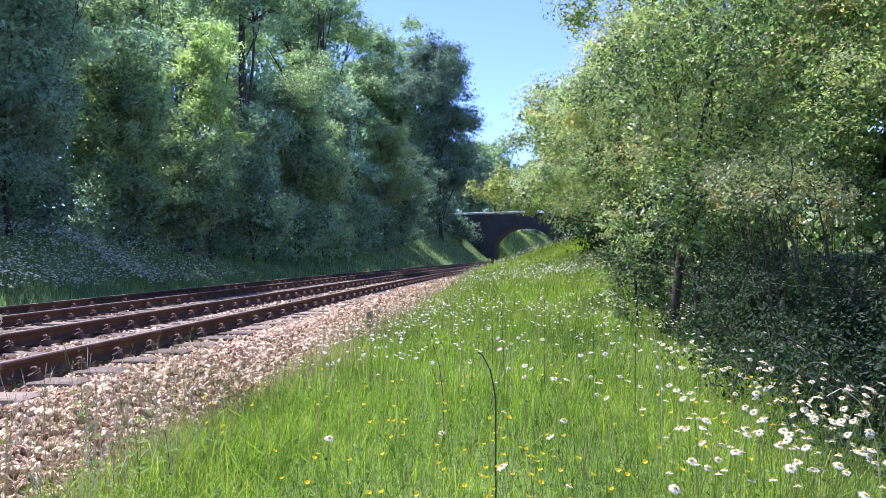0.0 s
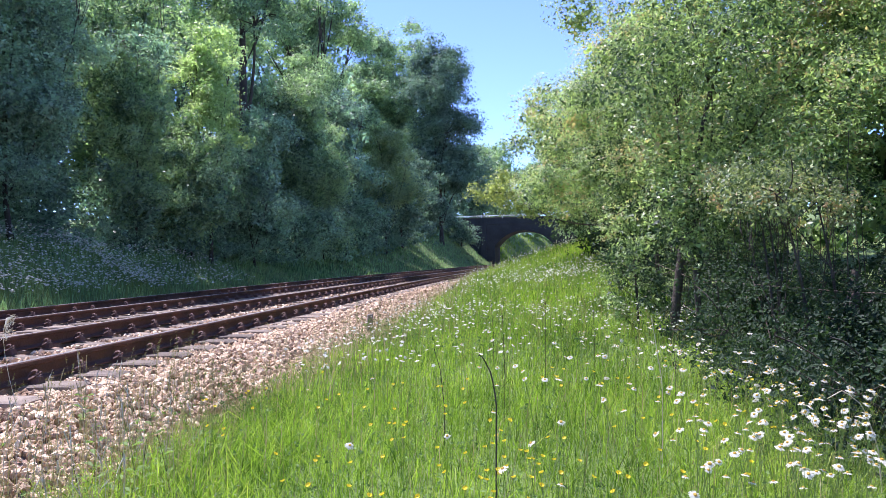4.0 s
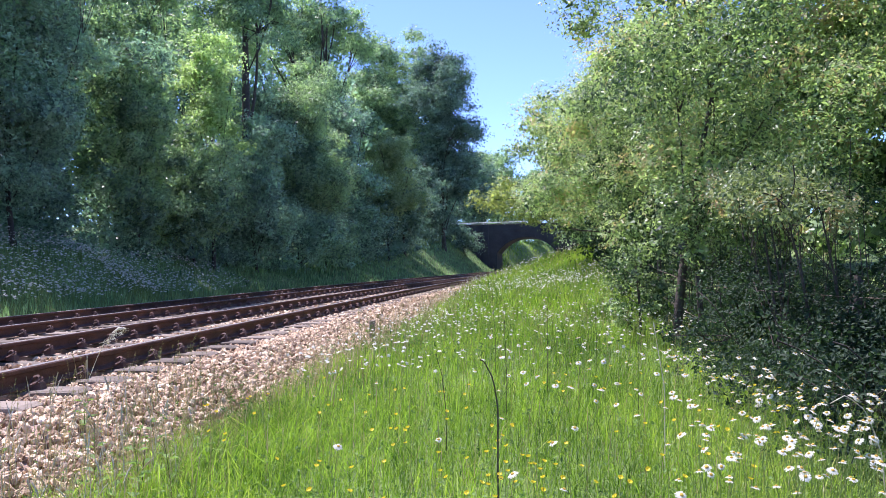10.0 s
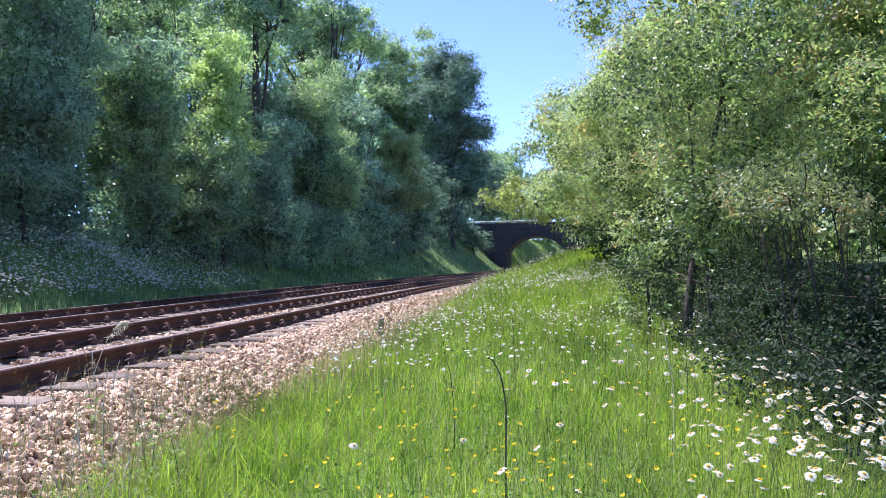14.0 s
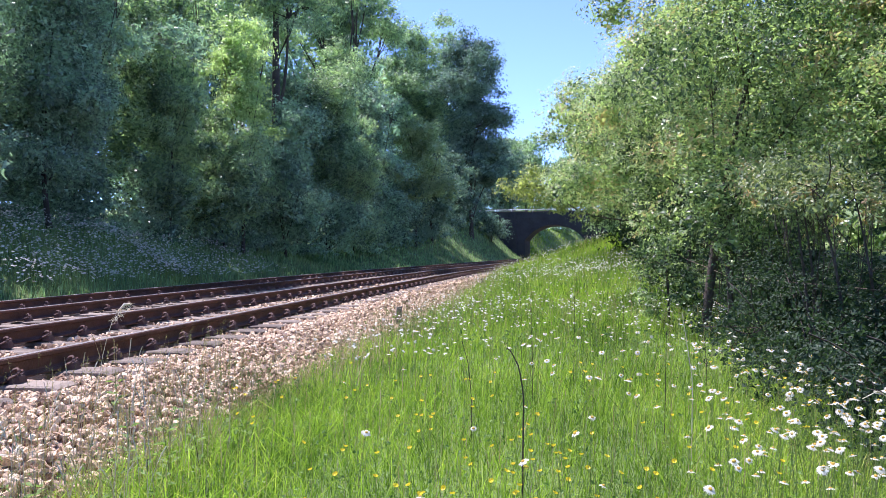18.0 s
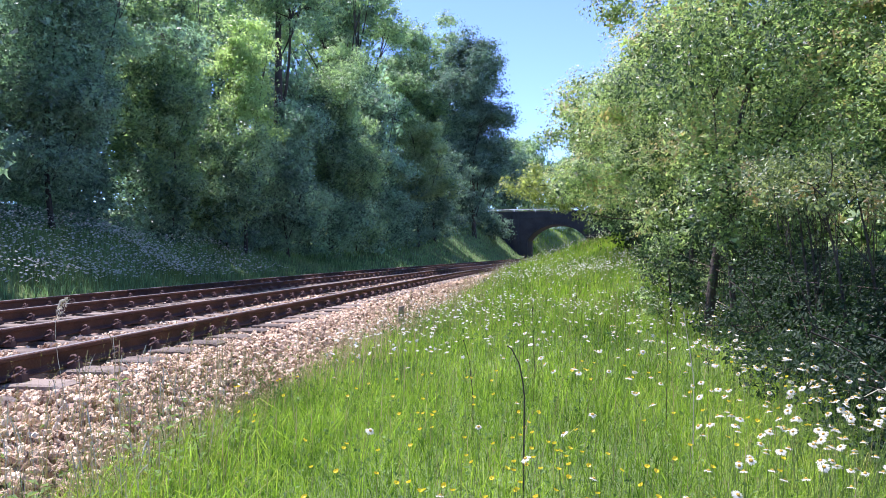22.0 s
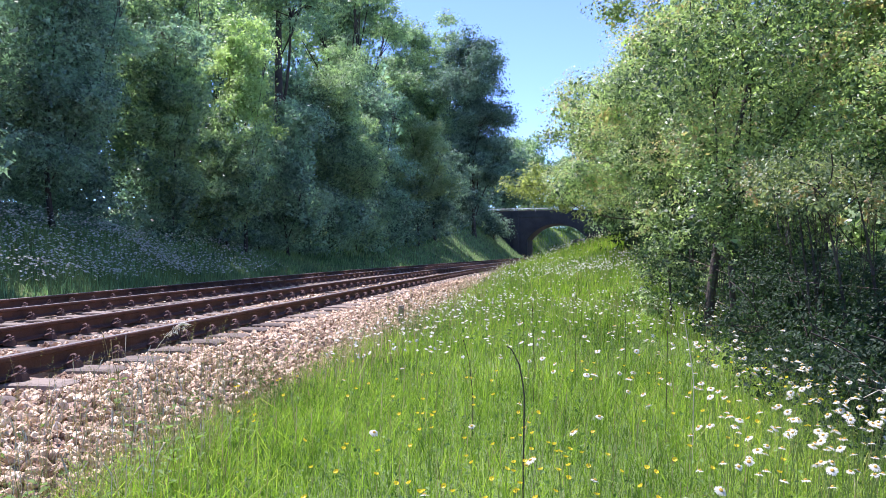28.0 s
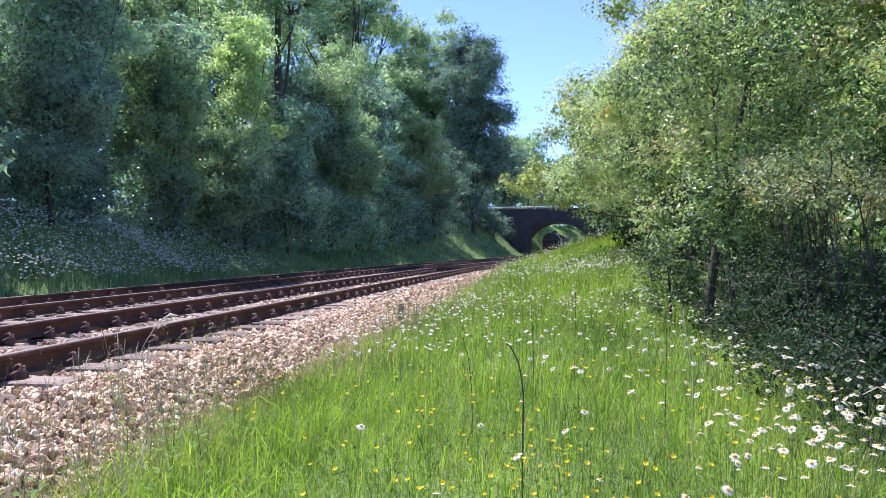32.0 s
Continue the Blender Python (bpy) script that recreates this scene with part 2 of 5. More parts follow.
def bezier(a, b, c, n=8):
    t = np.linspace(0, 1, n)[:, None]
    a, b, c = (np.asarray(q, float) for q in (a, b, c))
    return (1 - t) ** 2 * a + 2 * t * (1 - t) * b + t ** 2 * c


def box_bm(sx, sy, sz, at=(0, 0, 0), bevel=0.0):
    bm = bmesh.new()
    bmesh.ops.create_cube(bm, size=1, matrix=Matrix.Translation(at) @ Matrix.Diagonal((sx, sy, sz, 1)))
    if bevel:
        bmesh.ops.bevel(bm, geom=bm.edges[:], offset=bevel, segments=2, affect="EDGES", profile=0.5)
    return bm


def cyl_bm(r1, r2, depth, m, seg=24):
    bm = bmesh.new()
    bmesh.ops.create_cone(bm, cap_ends=True, segments=seg, radius1=r1, radius2=r2, depth=depth, matrix=m)
    return bm


# ---- the line of the track: the near rail's head, by its length s; d is metres to its right ----
STEP = 0.25
LS = np.arange(-60, 420, STEP)
_sc = np.minimum(LS, 27.0)
LTH = 0.14823 + 0.00171 * _sc + 0.00031 * np.clip(_sc - 12, 0, None) ** 2 / 2 + 0.0062 * np.clip(LS - 120, 0, 130)
LX, LY = np.cumsum(np.sin(LTH) * STEP), np.cumsum(np.cos(LTH) * STEP)
_i0 = int(np.argmin(np.abs(LS)))
LX, LY = LX - LX[_i0] - 2.5, LY - LY[_i0] + 9.15
GAUGE, SIX_FOOT = 1.505, 1.787
RAIL_TOP = 0.50
TRACK_A, TRACK_B = -GAUGE / 2, -GAUGE * 1.5 - SIX_FOOT


def on_line(s, d):
    """x and y of the place s along the line and d to its right."""
    th = np.interp(s, LS, LTH)
    return np.interp(s, LS, LX) + d * np.cos(th), np.interp(s, LS, LY) - d * np.sin(th)


def to_line(x, y):
    """s and d of places; the line bends little, so two steps do."""
    x, y = np.asarray(x, float), np.asarray(y, float)
    s = y - 9.3
    for _ in range(4):
        th = np.interp(s, LS, LTH)
        dx, dy = x - np.interp(s, LS, LX), y - np.interp(s, LS, LY)
        s = s + dx * np.sin(th) + dy * np.cos(th)
    th = np.interp(s, LS, LTH)
    dx, dy = x - np.interp(s, LS, LX), y - np.interp(s, LS, LY)
    return s, dx * np.cos(th) - dy * np.sin(th)


def smooth01(u):
    u = np.clip(u, 0, 1)
    return u * u * (3 - 2 * u)


def lumps(x, y):
    return 0.5 * np.sin(x * 0.83 + 1.3 * np.sin(y * 0.31)) + 0.5 * np.sin(y * 0.71 + 1.7 * np.sin(x * 0.43 + 0.6))


def ground_sd(s, d):
    s, d = np.asarray(s, float), np.asarray(d, float)
    left = np.interp(s, [-60, 0, 9, 17, 28, 41, 61, 90, 420], [2.1, 2.1, 1.95, 1.6, 1.05, 1.5, 3.3, 6.2, 6.5])
    wide = np.interp(s, [0, 40, 60, 95], [4.0, 4.0, 5.5, 7.5])
    e = -6.35 - d
    zl = left * smooth01(e / wide * 0.86 + 0.07 * (e > 0)) * (e > 0) + np.clip(e - wide, 0, 30) * 0.06
    step = np.interp(s, [-60, 4, 17, 420], [0.0, 0.0, 0.36, 0.36])
    slope = np.interp(s, [-60, 2, 10, 19, 40, 60, 90, 420], [0.0, 0.0, 0.1, 0.3, 0.4, 0.6, 0.8, 0.85])
    wr = np.interp(s, [0, 40, 60, 95], [4.0, 4.2, 5.5, 7.5])
    zr = step * smooth01((d - 1.25) / 0.6) + slope * np.clip(d - 1.6, 0, wr) + np.clip(d - 6, 0, 30) * 0.03
    z = np.where(d > 0, zr, zl)
    x, y = on_line(s, d)
    off = np.clip(np.maximum(d - 1.6, e), 0, 1)
    return z + 0.05 * lumps(x * 1.7, y * 1.7) * off


def ground_at(x, y):
    return ground_sd(*to_line(x, y))


# ---- ground ----
gs = np.concatenate([np.arange(-60, -12, 4.0), np.arange(-12, 40, 0.5), np.arange(40, 130, 1.5), np.arange(130, 420, 8.0)])
gd = np.concatenate([[-2500, -600, -150, -90], np.arange(-60, -16, 4.0), np.arange(-16, -5.9, 0.35), np.arange(-5.5, 1.4, 1.0), np.arange(1.4, 9, 0.3), np.arange(9, 60, 4.0), [90, 150, 600, 2500]])
SS, DD = np.meshgrid(gs, gd, indexing="ij")
inner = np.clip(DD, -60, 60)
GX, GY = on_line(SS, inner)
GZ = ground_sd(SS, inner)
GX, GY = GX + (DD - inner) * math.cos(0.2), GY - (DD - inner) * math.sin(0.2)
for row, sgn in ((0, -1), (-1, 1)):
    GY[row] += sgn * 2500
ni, nj = SS.shape
ii, jj = np.meshgrid(np.arange(ni - 1), np.arange(nj - 1), indexing="ij")
q = ii * nj + jj
ground = new("ground", fast_mesh("ground", np.stack([GX, GY, GZ], -1).reshape(-1, 3), np.stack([q, q + nj, q + nj + 1, q + 1], -1).reshape(-1, 4), M_GROUND, True))
tagged(ground, "grassy verge and cutting banks beside the railway", "ground", kind="structure")

# ---- ballast bed ----
PROFILE_D = np.array([1.75, 1.5, 1.2, 0.85, 0.5, -2.0, -2.4, -2.8, -5.3, -5.65, -6.1, -6.5])
PROFILE_Z = np.array([-0.05, 0.03, 0.165, 0.28, 0.286, 0.286, 0.25, 0.286, 0.286, 0.26, 0.11, -0.05])


def bed_z(d):
    return np.interp(d, PROFILE_D[::-1], PROFILE_Z[::-1])


bs = np.concatenate([np.arange(-30, 60, 0.4), np.arange(60, 300, 3.0)])
bd = np.arange(1.75, -6.55, -0.12)
SS, DD = np.meshgrid(bs, bd, indexing="ij")
BX, BY = on_line(SS, DD)
BZ = bed_z(DD) - 0.012 + RNG.normal(0, 0.006, SS.shape)
ni, nj = SS.shape
ii, jj = np.meshgrid(np.arange(ni - 1), np.arange(nj - 1), indexing="ij")
q = ii * nj + jj
ballast = new("ballast_bed", fast_mesh("ballast_bed", np.stack([BX, BY, BZ], -1).reshape(-1, 3), np.stack([q, q + 1, q + nj + 1, q + nj], -1).reshape(-1, 4), M_BED, True))
tagged(ballast, "bed of pinkish crushed granite ballast under the rails", "ballast", kind="structure")

# ---- tracks ----
RAIL_PROFILE = [(-0.07, 0.0), (-0.07, 0.011), (-0.02, 0.026), (-0.009, 0.04), (-0.009, 0.11), (-0.034, 0.125), (-0.035, 0.150), (-0.026, 0.159),
                (0.026, 0.159), (0.035, 0.150), (0.034, 0.125), (0.009, 0.11), (0.009, 0.04), (0.02, 0.026), (0.07, 0.011), (0.07, 0.0)]


def rail_mesh(d0):
    ss = np.concatenate([np.arange(-30, 60, 0.5), np.arange(60, 301, 3.0)])
    prof = np.array(RAIL_PROFILE)
    n = len(prof)
    S2, K = np.meshgrid(ss, np.arange(n), indexing="ij")
    x, y = on_line(S2, d0 + prof[K, 0])
    v = np.stack([x, y, RAIL_TOP - 0.159 + prof[K, 1]], -1).reshape(-1, 3)
    i, j = np.meshgrid(np.arange(len(ss) - 1), np.arange(n), indexing="ij")
    a, b = i * n + j, i * n + (j + 1) % n
    me = fast_mesh("rail", v, np.stack([a, b, b + n, a + n], -1).reshape(-1, 4), M_RUST)
    me.materials.append(M_RAILTOP)
    idx = np.where((np.tile(np.arange(n), len(ss) - 1) == 7), 1, 0).astype(np.int32)
    me.polygons.foreach_set("material_index", idx)
    return me


def sleeper_mesh():
    """A concrete sleeper 2.5 m long, with a dished middle; its top is at z 0."""
    bm = bmesh.new()
    xs = [-1.25, -1.2, -0.95, -0.45, 0, 0.45, 0.95, 1.2, 1.25]
    zs = [-0.02, 0.0, 0.0, -0.03, -0.04, -0.03, 0.0, 0.0, -0.02]
    rings = []
    for x, z in zip(xs, zs):
        rings.append([bm.verts.new((x, y, zz)) for y, zz in ((-0.14, -0.2), (-0.125, z - 0.012), (-0.105, z), (0.105, z), (0.125, z - 0.012), (0.14, -0.2))])
    for a, b in zip(rings, rings[1:]):
        for k in range(6):
            bm.faces.new((a[k], a[(k + 1) % 6], b[(k + 1) % 6], b[k]))
    bm.faces.new(rings[0])
    bm.faces.new(rings[-1][::-1])
    bmesh.ops.recalc_face_normals(bm, faces=bm.faces)
    me = bpy.data.meshes.new("sleeper")
    bm.to_mesh(me)
    bm.free()
    me.materials.append(M_CONCRETE)
    return me


def clip_mesh():
    """A coiled spring clip in its cast shoulder, on the rail's foot; x points away from the rail."""
    pts = [(0.03, -0.05, 0.03), (0.06, -0.055, 0.035), (0.1, -0.04, 0.06), (0.105, -0.01, 0.085), (0.075, 0.01, 0.095), (0.035, 0.015, 0.085), (0.012, 0.0, 0.05),
           (0.03, -0.012, 0.03), (0.07, 0.0, 0.04), (0.1, 0.03, 0.06), (0.09, 0.055, 0.08), (0.05, 0.06, 0.065), (0.01, 0.05, 0.025)]
    t = np.linspace(0, len(pts) - 1, 16)
    P = np.stack([np.interp(t, np.arange(len(pts)), np.array(pts)[:, k]) for k in range(3)], -1)
    a = tube_arrays(P, 0.0115, 4)
    b = np.array([(x, y, z) for z, e in ((-0.005, 0.0), (0.05, 0.012)) for x, y in ((0.035 + e, -0.04 + e), (0.125 - e, -0.04 + e), (0.125 - e, 0.045 - e), (0.035 + e, 0.045 - e))])
    bf = np.array([(4, 5, 6, 7), (0, 1, 5, 4), (1, 2, 6, 5), (2, 3, 7, 6), (3, 0, 4, 7)])
    v, f = joined([a, (b, bf)])
    return fast_mesh("spring_clip", v, f, M_CLIP, False)


SLEEPER, CLIP = sleeper_mesh(), clip_mesh()
SPACING = 0.6
sleeper_top = RAIL_TOP - 0.159 - 0.008


def track(centre, label, first):
    x0, y0 = on_line(0, centre)
    base = tagged(new("railway_track"), label, "railway track", group="railway tracks")
    for d in (centre + GAUGE / 2, centre - GAUGE / 2):
        child("rail", rail_mesh(d), base, "rusty flat-bottom steel rail with a worn top")
        for sj in (-1.9, 16.4, 34.7):
            ss = sj + first + (0.35 if d < centre else 0)
            x, y = on_line(ss, d)
            th = float(np.interp(ss, LS, LTH))
            for side in (-1, 1):
                bm = box_bm(0.022, 0.46, 0.07, (side * 0.022, 0, RAIL_TOP - 0.085), 0.006)
                for k in range(4):
                    bmesh.ops.create_cone(bm, cap_ends=True, segments=6, radius1=0.018, radius2=0.018, depth=0.03,
                                          matrix=Matrix.Translation((side * 0.046, -0.17 + 0.113 * k, RAIL_TOP - 0.085)) @ Matrix.Rotation(math.pi / 2, 4, "Y"))
                fp = part("fishplate", bm, M_CLIP, base, "rusty bolted fishplate")
                fp.matrix_basis = pose(x, y, 0, 0, 0, -math.degrees(th))
    far = []
    for k in range(-14, 240):
        s = first + k * SPACING
        x, y = on_line(s, centre)
        th = float(np.interp(s, LS, LTH))
        m = pose(x, y, sleeper_top + 0.004 * math.sin(k * 2.3), 0, 0, -math.degrees(th) + 0.6 * math.sin(k * 1.7))
        if s < 52:
            ob = child("sleeper", SLEEPER, base)
            ob.matrix_basis = m
            if s < 33:
                for d in (GAUGE / 2, -GAUGE / 2):
                    for side in (1, -1):
                        c = child("spring_clip", CLIP, ob)
                        c.matrix_basis = pose(d + side * 0.035, 0, 0, 0, 0, 0 if side > 0 else 180)
        else:
            far.append(m)
    v0 = np.array([v.co[:] for v in SLEEPER.vertices])
    polys = [p.vertices[:] for p in SLEEPER.polygons if len(p.vertices) == 4]
    pieces = []
    for m in far:
        M = np.array(m)
        pieces.append((v0 @ M[:3, :3].T + M[:3, 3], np.array(polys)))
    child("distant_sleepers", fast_mesh("distant_sleepers", *joined(pieces), M_CONCRETE), base, kind="stuff")
    return base


track(TRACK_A, "rusty railway track on concrete sleepers beside the grassy verge", -3.95)
track(TRACK_B, "rusty railway track on concrete sleepers beside the daisy bank", -3.7)

# ---- bridge over the line ----
BRIDGE_S = 98.0
bx, by = on_line(BRIDGE_S, -2.4)
bth = float(np.interp(BRIDGE_S, LS, LTH))
bridge = tagged(new("road_bridge"), "dark brick arch bridge across the railway cutting", "bridge")
bridge.matrix_basis = pose(bx, by, 0, 0, 0, -math.degrees(bth))
HALF, SPRING, CROWN, DECK, DEPTH = 4.2, 2.9, 5.1, 6.2, 7.0


def arch_z(x):
    r = CROWN - SPRING
    R = (HALF ** 2 + r ** 2) / (2 * r)
    return CROWN - R + np.sqrt(np.maximum(R ** 2 - x ** 2, 0))


def arch_wall(x0, x1, y0, y1, n):
    """A solid over the opening, from the arch's underside to the deck."""
    bm = bmesh.new()
    prev = None
    for x in np.linspace(x0, x1, n):
        z = float(arch_z(x))
        ring = [bm.verts.new((x, y0, z)), bm.verts.new((x, y1, z)), bm.verts.new((x, y1, DECK)), bm.verts.new((x, y0, DECK))]
        if prev:
            for k in range(4):
                bm.faces.new((prev[k], prev[(k + 1) % 4], ring[(k + 1) % 4], ring[k]))
        prev = ring
    return bm


part("arch_barrel", arch_wall(-HALF, HALF, 0.0, DEPTH, 31), M_BRICK, bridge, "dark brick arch barrel")
for sx in (-1, 1):
    part("abutment", box_bm(8.0, DEPTH, DECK + 1.0, (sx * (HALF + 4.0), DEPTH / 2, DECK / 2 - 0.5)), M_BRICK, bridge, "dark brick abutment wall")
    part("pilaster", box_bm(0.9, 0.25, DECK + 1.3, (sx * (HALF + 1.6), -0.1, DECK / 2 + 0.15), 0.03), M_BRICK, bridge)
for y in (0.2, DEPTH - 0.2):
    part("parapet", box_bm(24, 0.4, 0.75, (0, y, DECK + 0.375)), M_BRICK, bridge, "brick parapet")
    part("coping", box_bm(24.2, 0.55, 0.14, (0, y, DECK + 0.82), 0.03), M_COPING, bridge, "weathered stone coping")
part("string_course", box_bm(24, 0.1, 0.16, (0, -0.05, DECK - 0.05), 0.02), M_BRICK, bridge)
for k in range(23):
    a = -HALF + (k + 0.5) * 2 * HALF / 23
    z = float(arch_z(a))
    ang = math.atan2(-a, 4.5)
    bm = box_bm(0.34, 0.12, 0.5, (0, 0, 0.25), 0.02)
    v = part("voussoir", bm, M_BRICK, bridge)
    v.matrix_basis = pose(a, -0.05, z, 0, -math.degrees(ang), 0)
pipe = tagged(new("pipe_rail"), "pale galvanised pipe running along the bridge parapet", "pipe")
pipe.matrix_basis = bridge.matrix_basis.copy()
part("pipe", cyl_bm(0.055, 0.055, 22, Matrix.Translation((0, -0.12, DECK + 1.1)) @ Matrix.Rotation(math.pi / 2, 4, "Y"), 10), M_PIPE, pipe)
for k in range(7):
    part("bracket", box_bm(0.08, 0.2, 0.4, (-9 + 3 * k, -0.05, DECK + 0.92), 0.01), M_PIPE, pipe)

# ---- trees ----


def leaf_arrays(centres, normals, sizes, rng, thin=0.55, small=False):
    """Folded leaves of two triangles, or small ones of one, hung on the given places."""
    n = len(centres)
    nrm = normals / (np.linalg.norm(normals, axis=1)[:, None] + 1e-9)
    rnd = rng.normal(size=(n, 3))
    a = np.cross(nrm, rnd)
    a /= np.linalg.norm(a, axis=1)[:, None] + 1e-9
    b = np.cross(nrm, a)
    h = sizes[:, None] * 0.5
    if small:
        v = np.stack([centres - a * h + b * h * thin, centres - a * h * 0.8 - b * h * thin, centres + a * h * 1.1], 1)
        return v.reshape(-1, 3), np.arange(3 * n).reshape(-1, 3)
    v = np.stack([centres - a * h, centres + b * h * thin + nrm * h * 0.25, centres + a * h, centres - b * h * thin + nrm * h * 0.25], 1)
    k = np.arange(n)[:, None] * 4
    f = np.concatenate([k + [[0, 1, 2]], k + [[0, 2, 3]]], 1).reshape(-1, 3)
    return v.reshape(-1, 3), f


def crown_arrays(clumps, cover, size, rng, droop=0.0, small=True):
    """Leaves in sprays on the outside of each clump, and broad ones in its dark heart; clumps are rows of x, y, z, radius."""
    vs, nn, ss = [], [], []
    for cx, cy, cz, r in clumps:
        c = np.array([cx, cy, cz])
        deep, r = r < 0, abs(r)
        n = max(14, int((0.5 if deep else 0.9) * cover * 4 * math.pi * r * r / size ** 2))
        per = 6
        m = n // per + 1
        u = rng.normal(size=(m, 3))
        u[:, 2] += 0.25
        u /= np.linalg.norm(u, axis=1)[:, None]
        wob = 1 + 0.3 * np.sin(u[:, 0] * 5 + cx * 3) * np.sin(u[:, 1] * 5 + cy) + 0.22 * np.sin(u[:, 2] * 7 + cz * 2)
        spray = c + u * (r * wob * (0.86 + 0.2 * rng.random(m)))[:, None] * np.array([1, 1, 0.8])
        nrm = u * 0.95 + rng.normal(size=(m, 3)) * 0.3 + np.array([0, 0, 0.6])
        w = max(1.0 * size, 0.075 * r)
        pnt = (spray[:, None] + rng.normal(size=(m, per, 3)) * w * np.array([1, 1, 0.55])).reshape(-1, 3)
        pnt[:, 2] -= droop * rng.random(len(pnt)) * r * 0.4
        vs.append(pnt)
        nn.append((nrm[:, None] + rng.normal(size=(m, per, 3)) * 0.6).reshape(-1, 3))
        ss.append(size * (0.6 + 0.8 * rng.random(m * per)))
        h = 230 if deep else min(24 + int(0.5 * r * r / (size * size)), 60 if small else 100)
        uu = rng.normal(size=(h, 3))
        uu /= np.linalg.norm(uu, axis=1)[:, None]
        vs.append(c + uu * (r * 0.62 * rng.random(h) ** 0.5)[:, None] * np.array([1, 1, 0.85]))
        nn.append(rng.normal(size=(h, 3)))
        ss.append(np.full(h, min(0.3 * r, 2.6 * size) if deep else min(max(0.38 * r, size), (2.4 if small else 1.7) * size)) * (0.7 + 0.6 * rng.random(h)))
    return leaf_arrays(np.concatenate(vs), np.concatenate(nn), np.concatenate(ss), rng, small=small)


def tree(kind, x, y, crown, label, material, leaf, density, seed, clumps=40, clump_r=0.3, trunk_r=0.16, lean=(0, 0), limbs=8, extra=(), skirt=0.2, category="tree", droop=0.15, small=True, branch=(), clear=None, core=1.0):
    """crown: centre height, radius, half height. Limbs run from the trunk to some clumps."""
    rng = np.random.default_rng(seed)
    z0 = float(ground_at(x, y)) - 0.05
    cz, rx, rz = crown
    base = tagged(new(kind), label, category)
    base.matrix_basis = pose(x, y, z0)
    c = []
    boughs = int(clumps * 0.38) if clumps >= 30 else 0
    for b in range(boughs + 18 if boughs else 0):
        az, w = rng.random() * 2 * math.pi, rng.random() * 1.9 - 0.9
        flat = math.sqrt(1 - max(w, 0) ** 3) if w > 0 else 1 - skirt * w * w
        k = 0.56 + 0.4 * rng.random() if b < boughs else 0.62 * rng.random()
        bx, by, bz = flat * math.cos(az) * rx * k + lean[0], flat * math.sin(az) * rx * k + lean[1], cz - z0 + w * rz * (0.3 + 0.7 * k)
        if b >= boughs:
            c.append((bx, by, max(bz, 0.3), -rx * 0.36))
            continue
        spread = rx * (0.3 + 0.16 * rng.random())
        for _ in range(6):
            a, q = rng.random() * 2 * math.pi, math.sqrt(rng.random()) * spread
            r = rx * clump_r * (0.42 + 0.42 * rng.random())
            c.append((bx + q * math.cos(a), by + q * math.sin(a), max(bz - 0.45 * q * q / spread + 0.05 * rx * rng.normal(), 0.25), r))
    for _ in range(0 if boughs else clumps):
        az, w = rng.random() * 2 * math.pi, rng.random() * 2 - 1
        flat = math.sqrt(1 - w ** 3) if w > 0 else 1 - skirt * w * w
        u = (flat * math.cos(az), flat * math.sin(az), w)
        k = 0.35 + 0.65 * rng.random() ** 0.6
        r = rx * clump_r * (0.6 + 0.8 * rng.random())
        c.append((u[0] * rx * k + lean[0], u[1] * rx * k + lean[1], max(cz - z0 + u[2] * rz * (0.3 + 0.7 * k), 0.25), r))
    c += [(ex - x, ey - y, ez - z0, er) for ex, ey, ez, er in extra]
    if x > 0 and 12 < y < 80 and kind != "oak_tree":
        # low boughs stay back from the open verge
        c = [q for q in c if q[0] + x - 1.1 * abs(q[3]) > (0.18 if y > 19 else 0.24) * (y + q[1]) or q[2] + z0 - abs(q[3]) > 1.4 + 0.045 * (y + q[1])]
    if clear:
        # the side over the line has lost its low boughs
        c = [q for q in c if q[0] + x + 0.7 * abs(q[3]) < clear[0] or q[2] + z0 - 0.7 * abs(q[3]) > clear[1]]
    top = np.array([lean[0] * 0.8, lean[1] * 0.8, cz - z0 + rz * 0.15])
    mid = np.array([rng.normal() * 0.12 * rx, rng.normal() * 0.12 * rx, top[2] * 0.45])
    path = bezier((0, 0, -0.2), mid, top, 10)
    rad = trunk_r * np.linspace(1, 0.25, 10)
    rad[0] *= 1.35
    child("trunk", fast_mesh("trunk", *tube_arrays(path, rad, 9), M_BARK, True), base, "rough grey-brown bark")
    order = rng.permutation(len(c))[:limbs]

    for k in order:
        e = np.array(c[k][:3])
        t0 = int(rng.integers(2, 8))
        a = path[t0]
        if a[2] > e[2] + 0.4:
            a = path[max(1, t0 - 4)]
        m = (a + e) / 2 + np.array([0, 0, 0.1 * np.linalg.norm(e - a)]) * rng.random() + rng.normal(size=3) * 0.13 * np.linalg.norm(e - a)
        pieces = [tube_arrays(bezier(a, m, e, 8), np.linspace(rad[t0] * 0.42, trunk_r * 0.08, 8), 6)]
        for _ in range(5):
            g = e + np.clip(rng.normal(size=3), -1, 1) * abs(c[k][3]) * 0.8
            b0 = (m + e) / 2
            if rng.random() < 0.6:
                c.append((g[0], g[1], g[2], max(0.12, 0.3 * abs(c[k][3]))))
            pieces.append(tube_arrays(bezier(b0, (b0 + g) / 2 + rng.normal(size=3) * 0.1, g, 5), np.linspace(trunk_r * 0.12, 0.006, 5), 4))
        child("limb", fast_mesh("limb", *joined(pieces), M_BARK, True), base)
    v, f = crown_arrays(c, density, leaf, rng, droop, small)
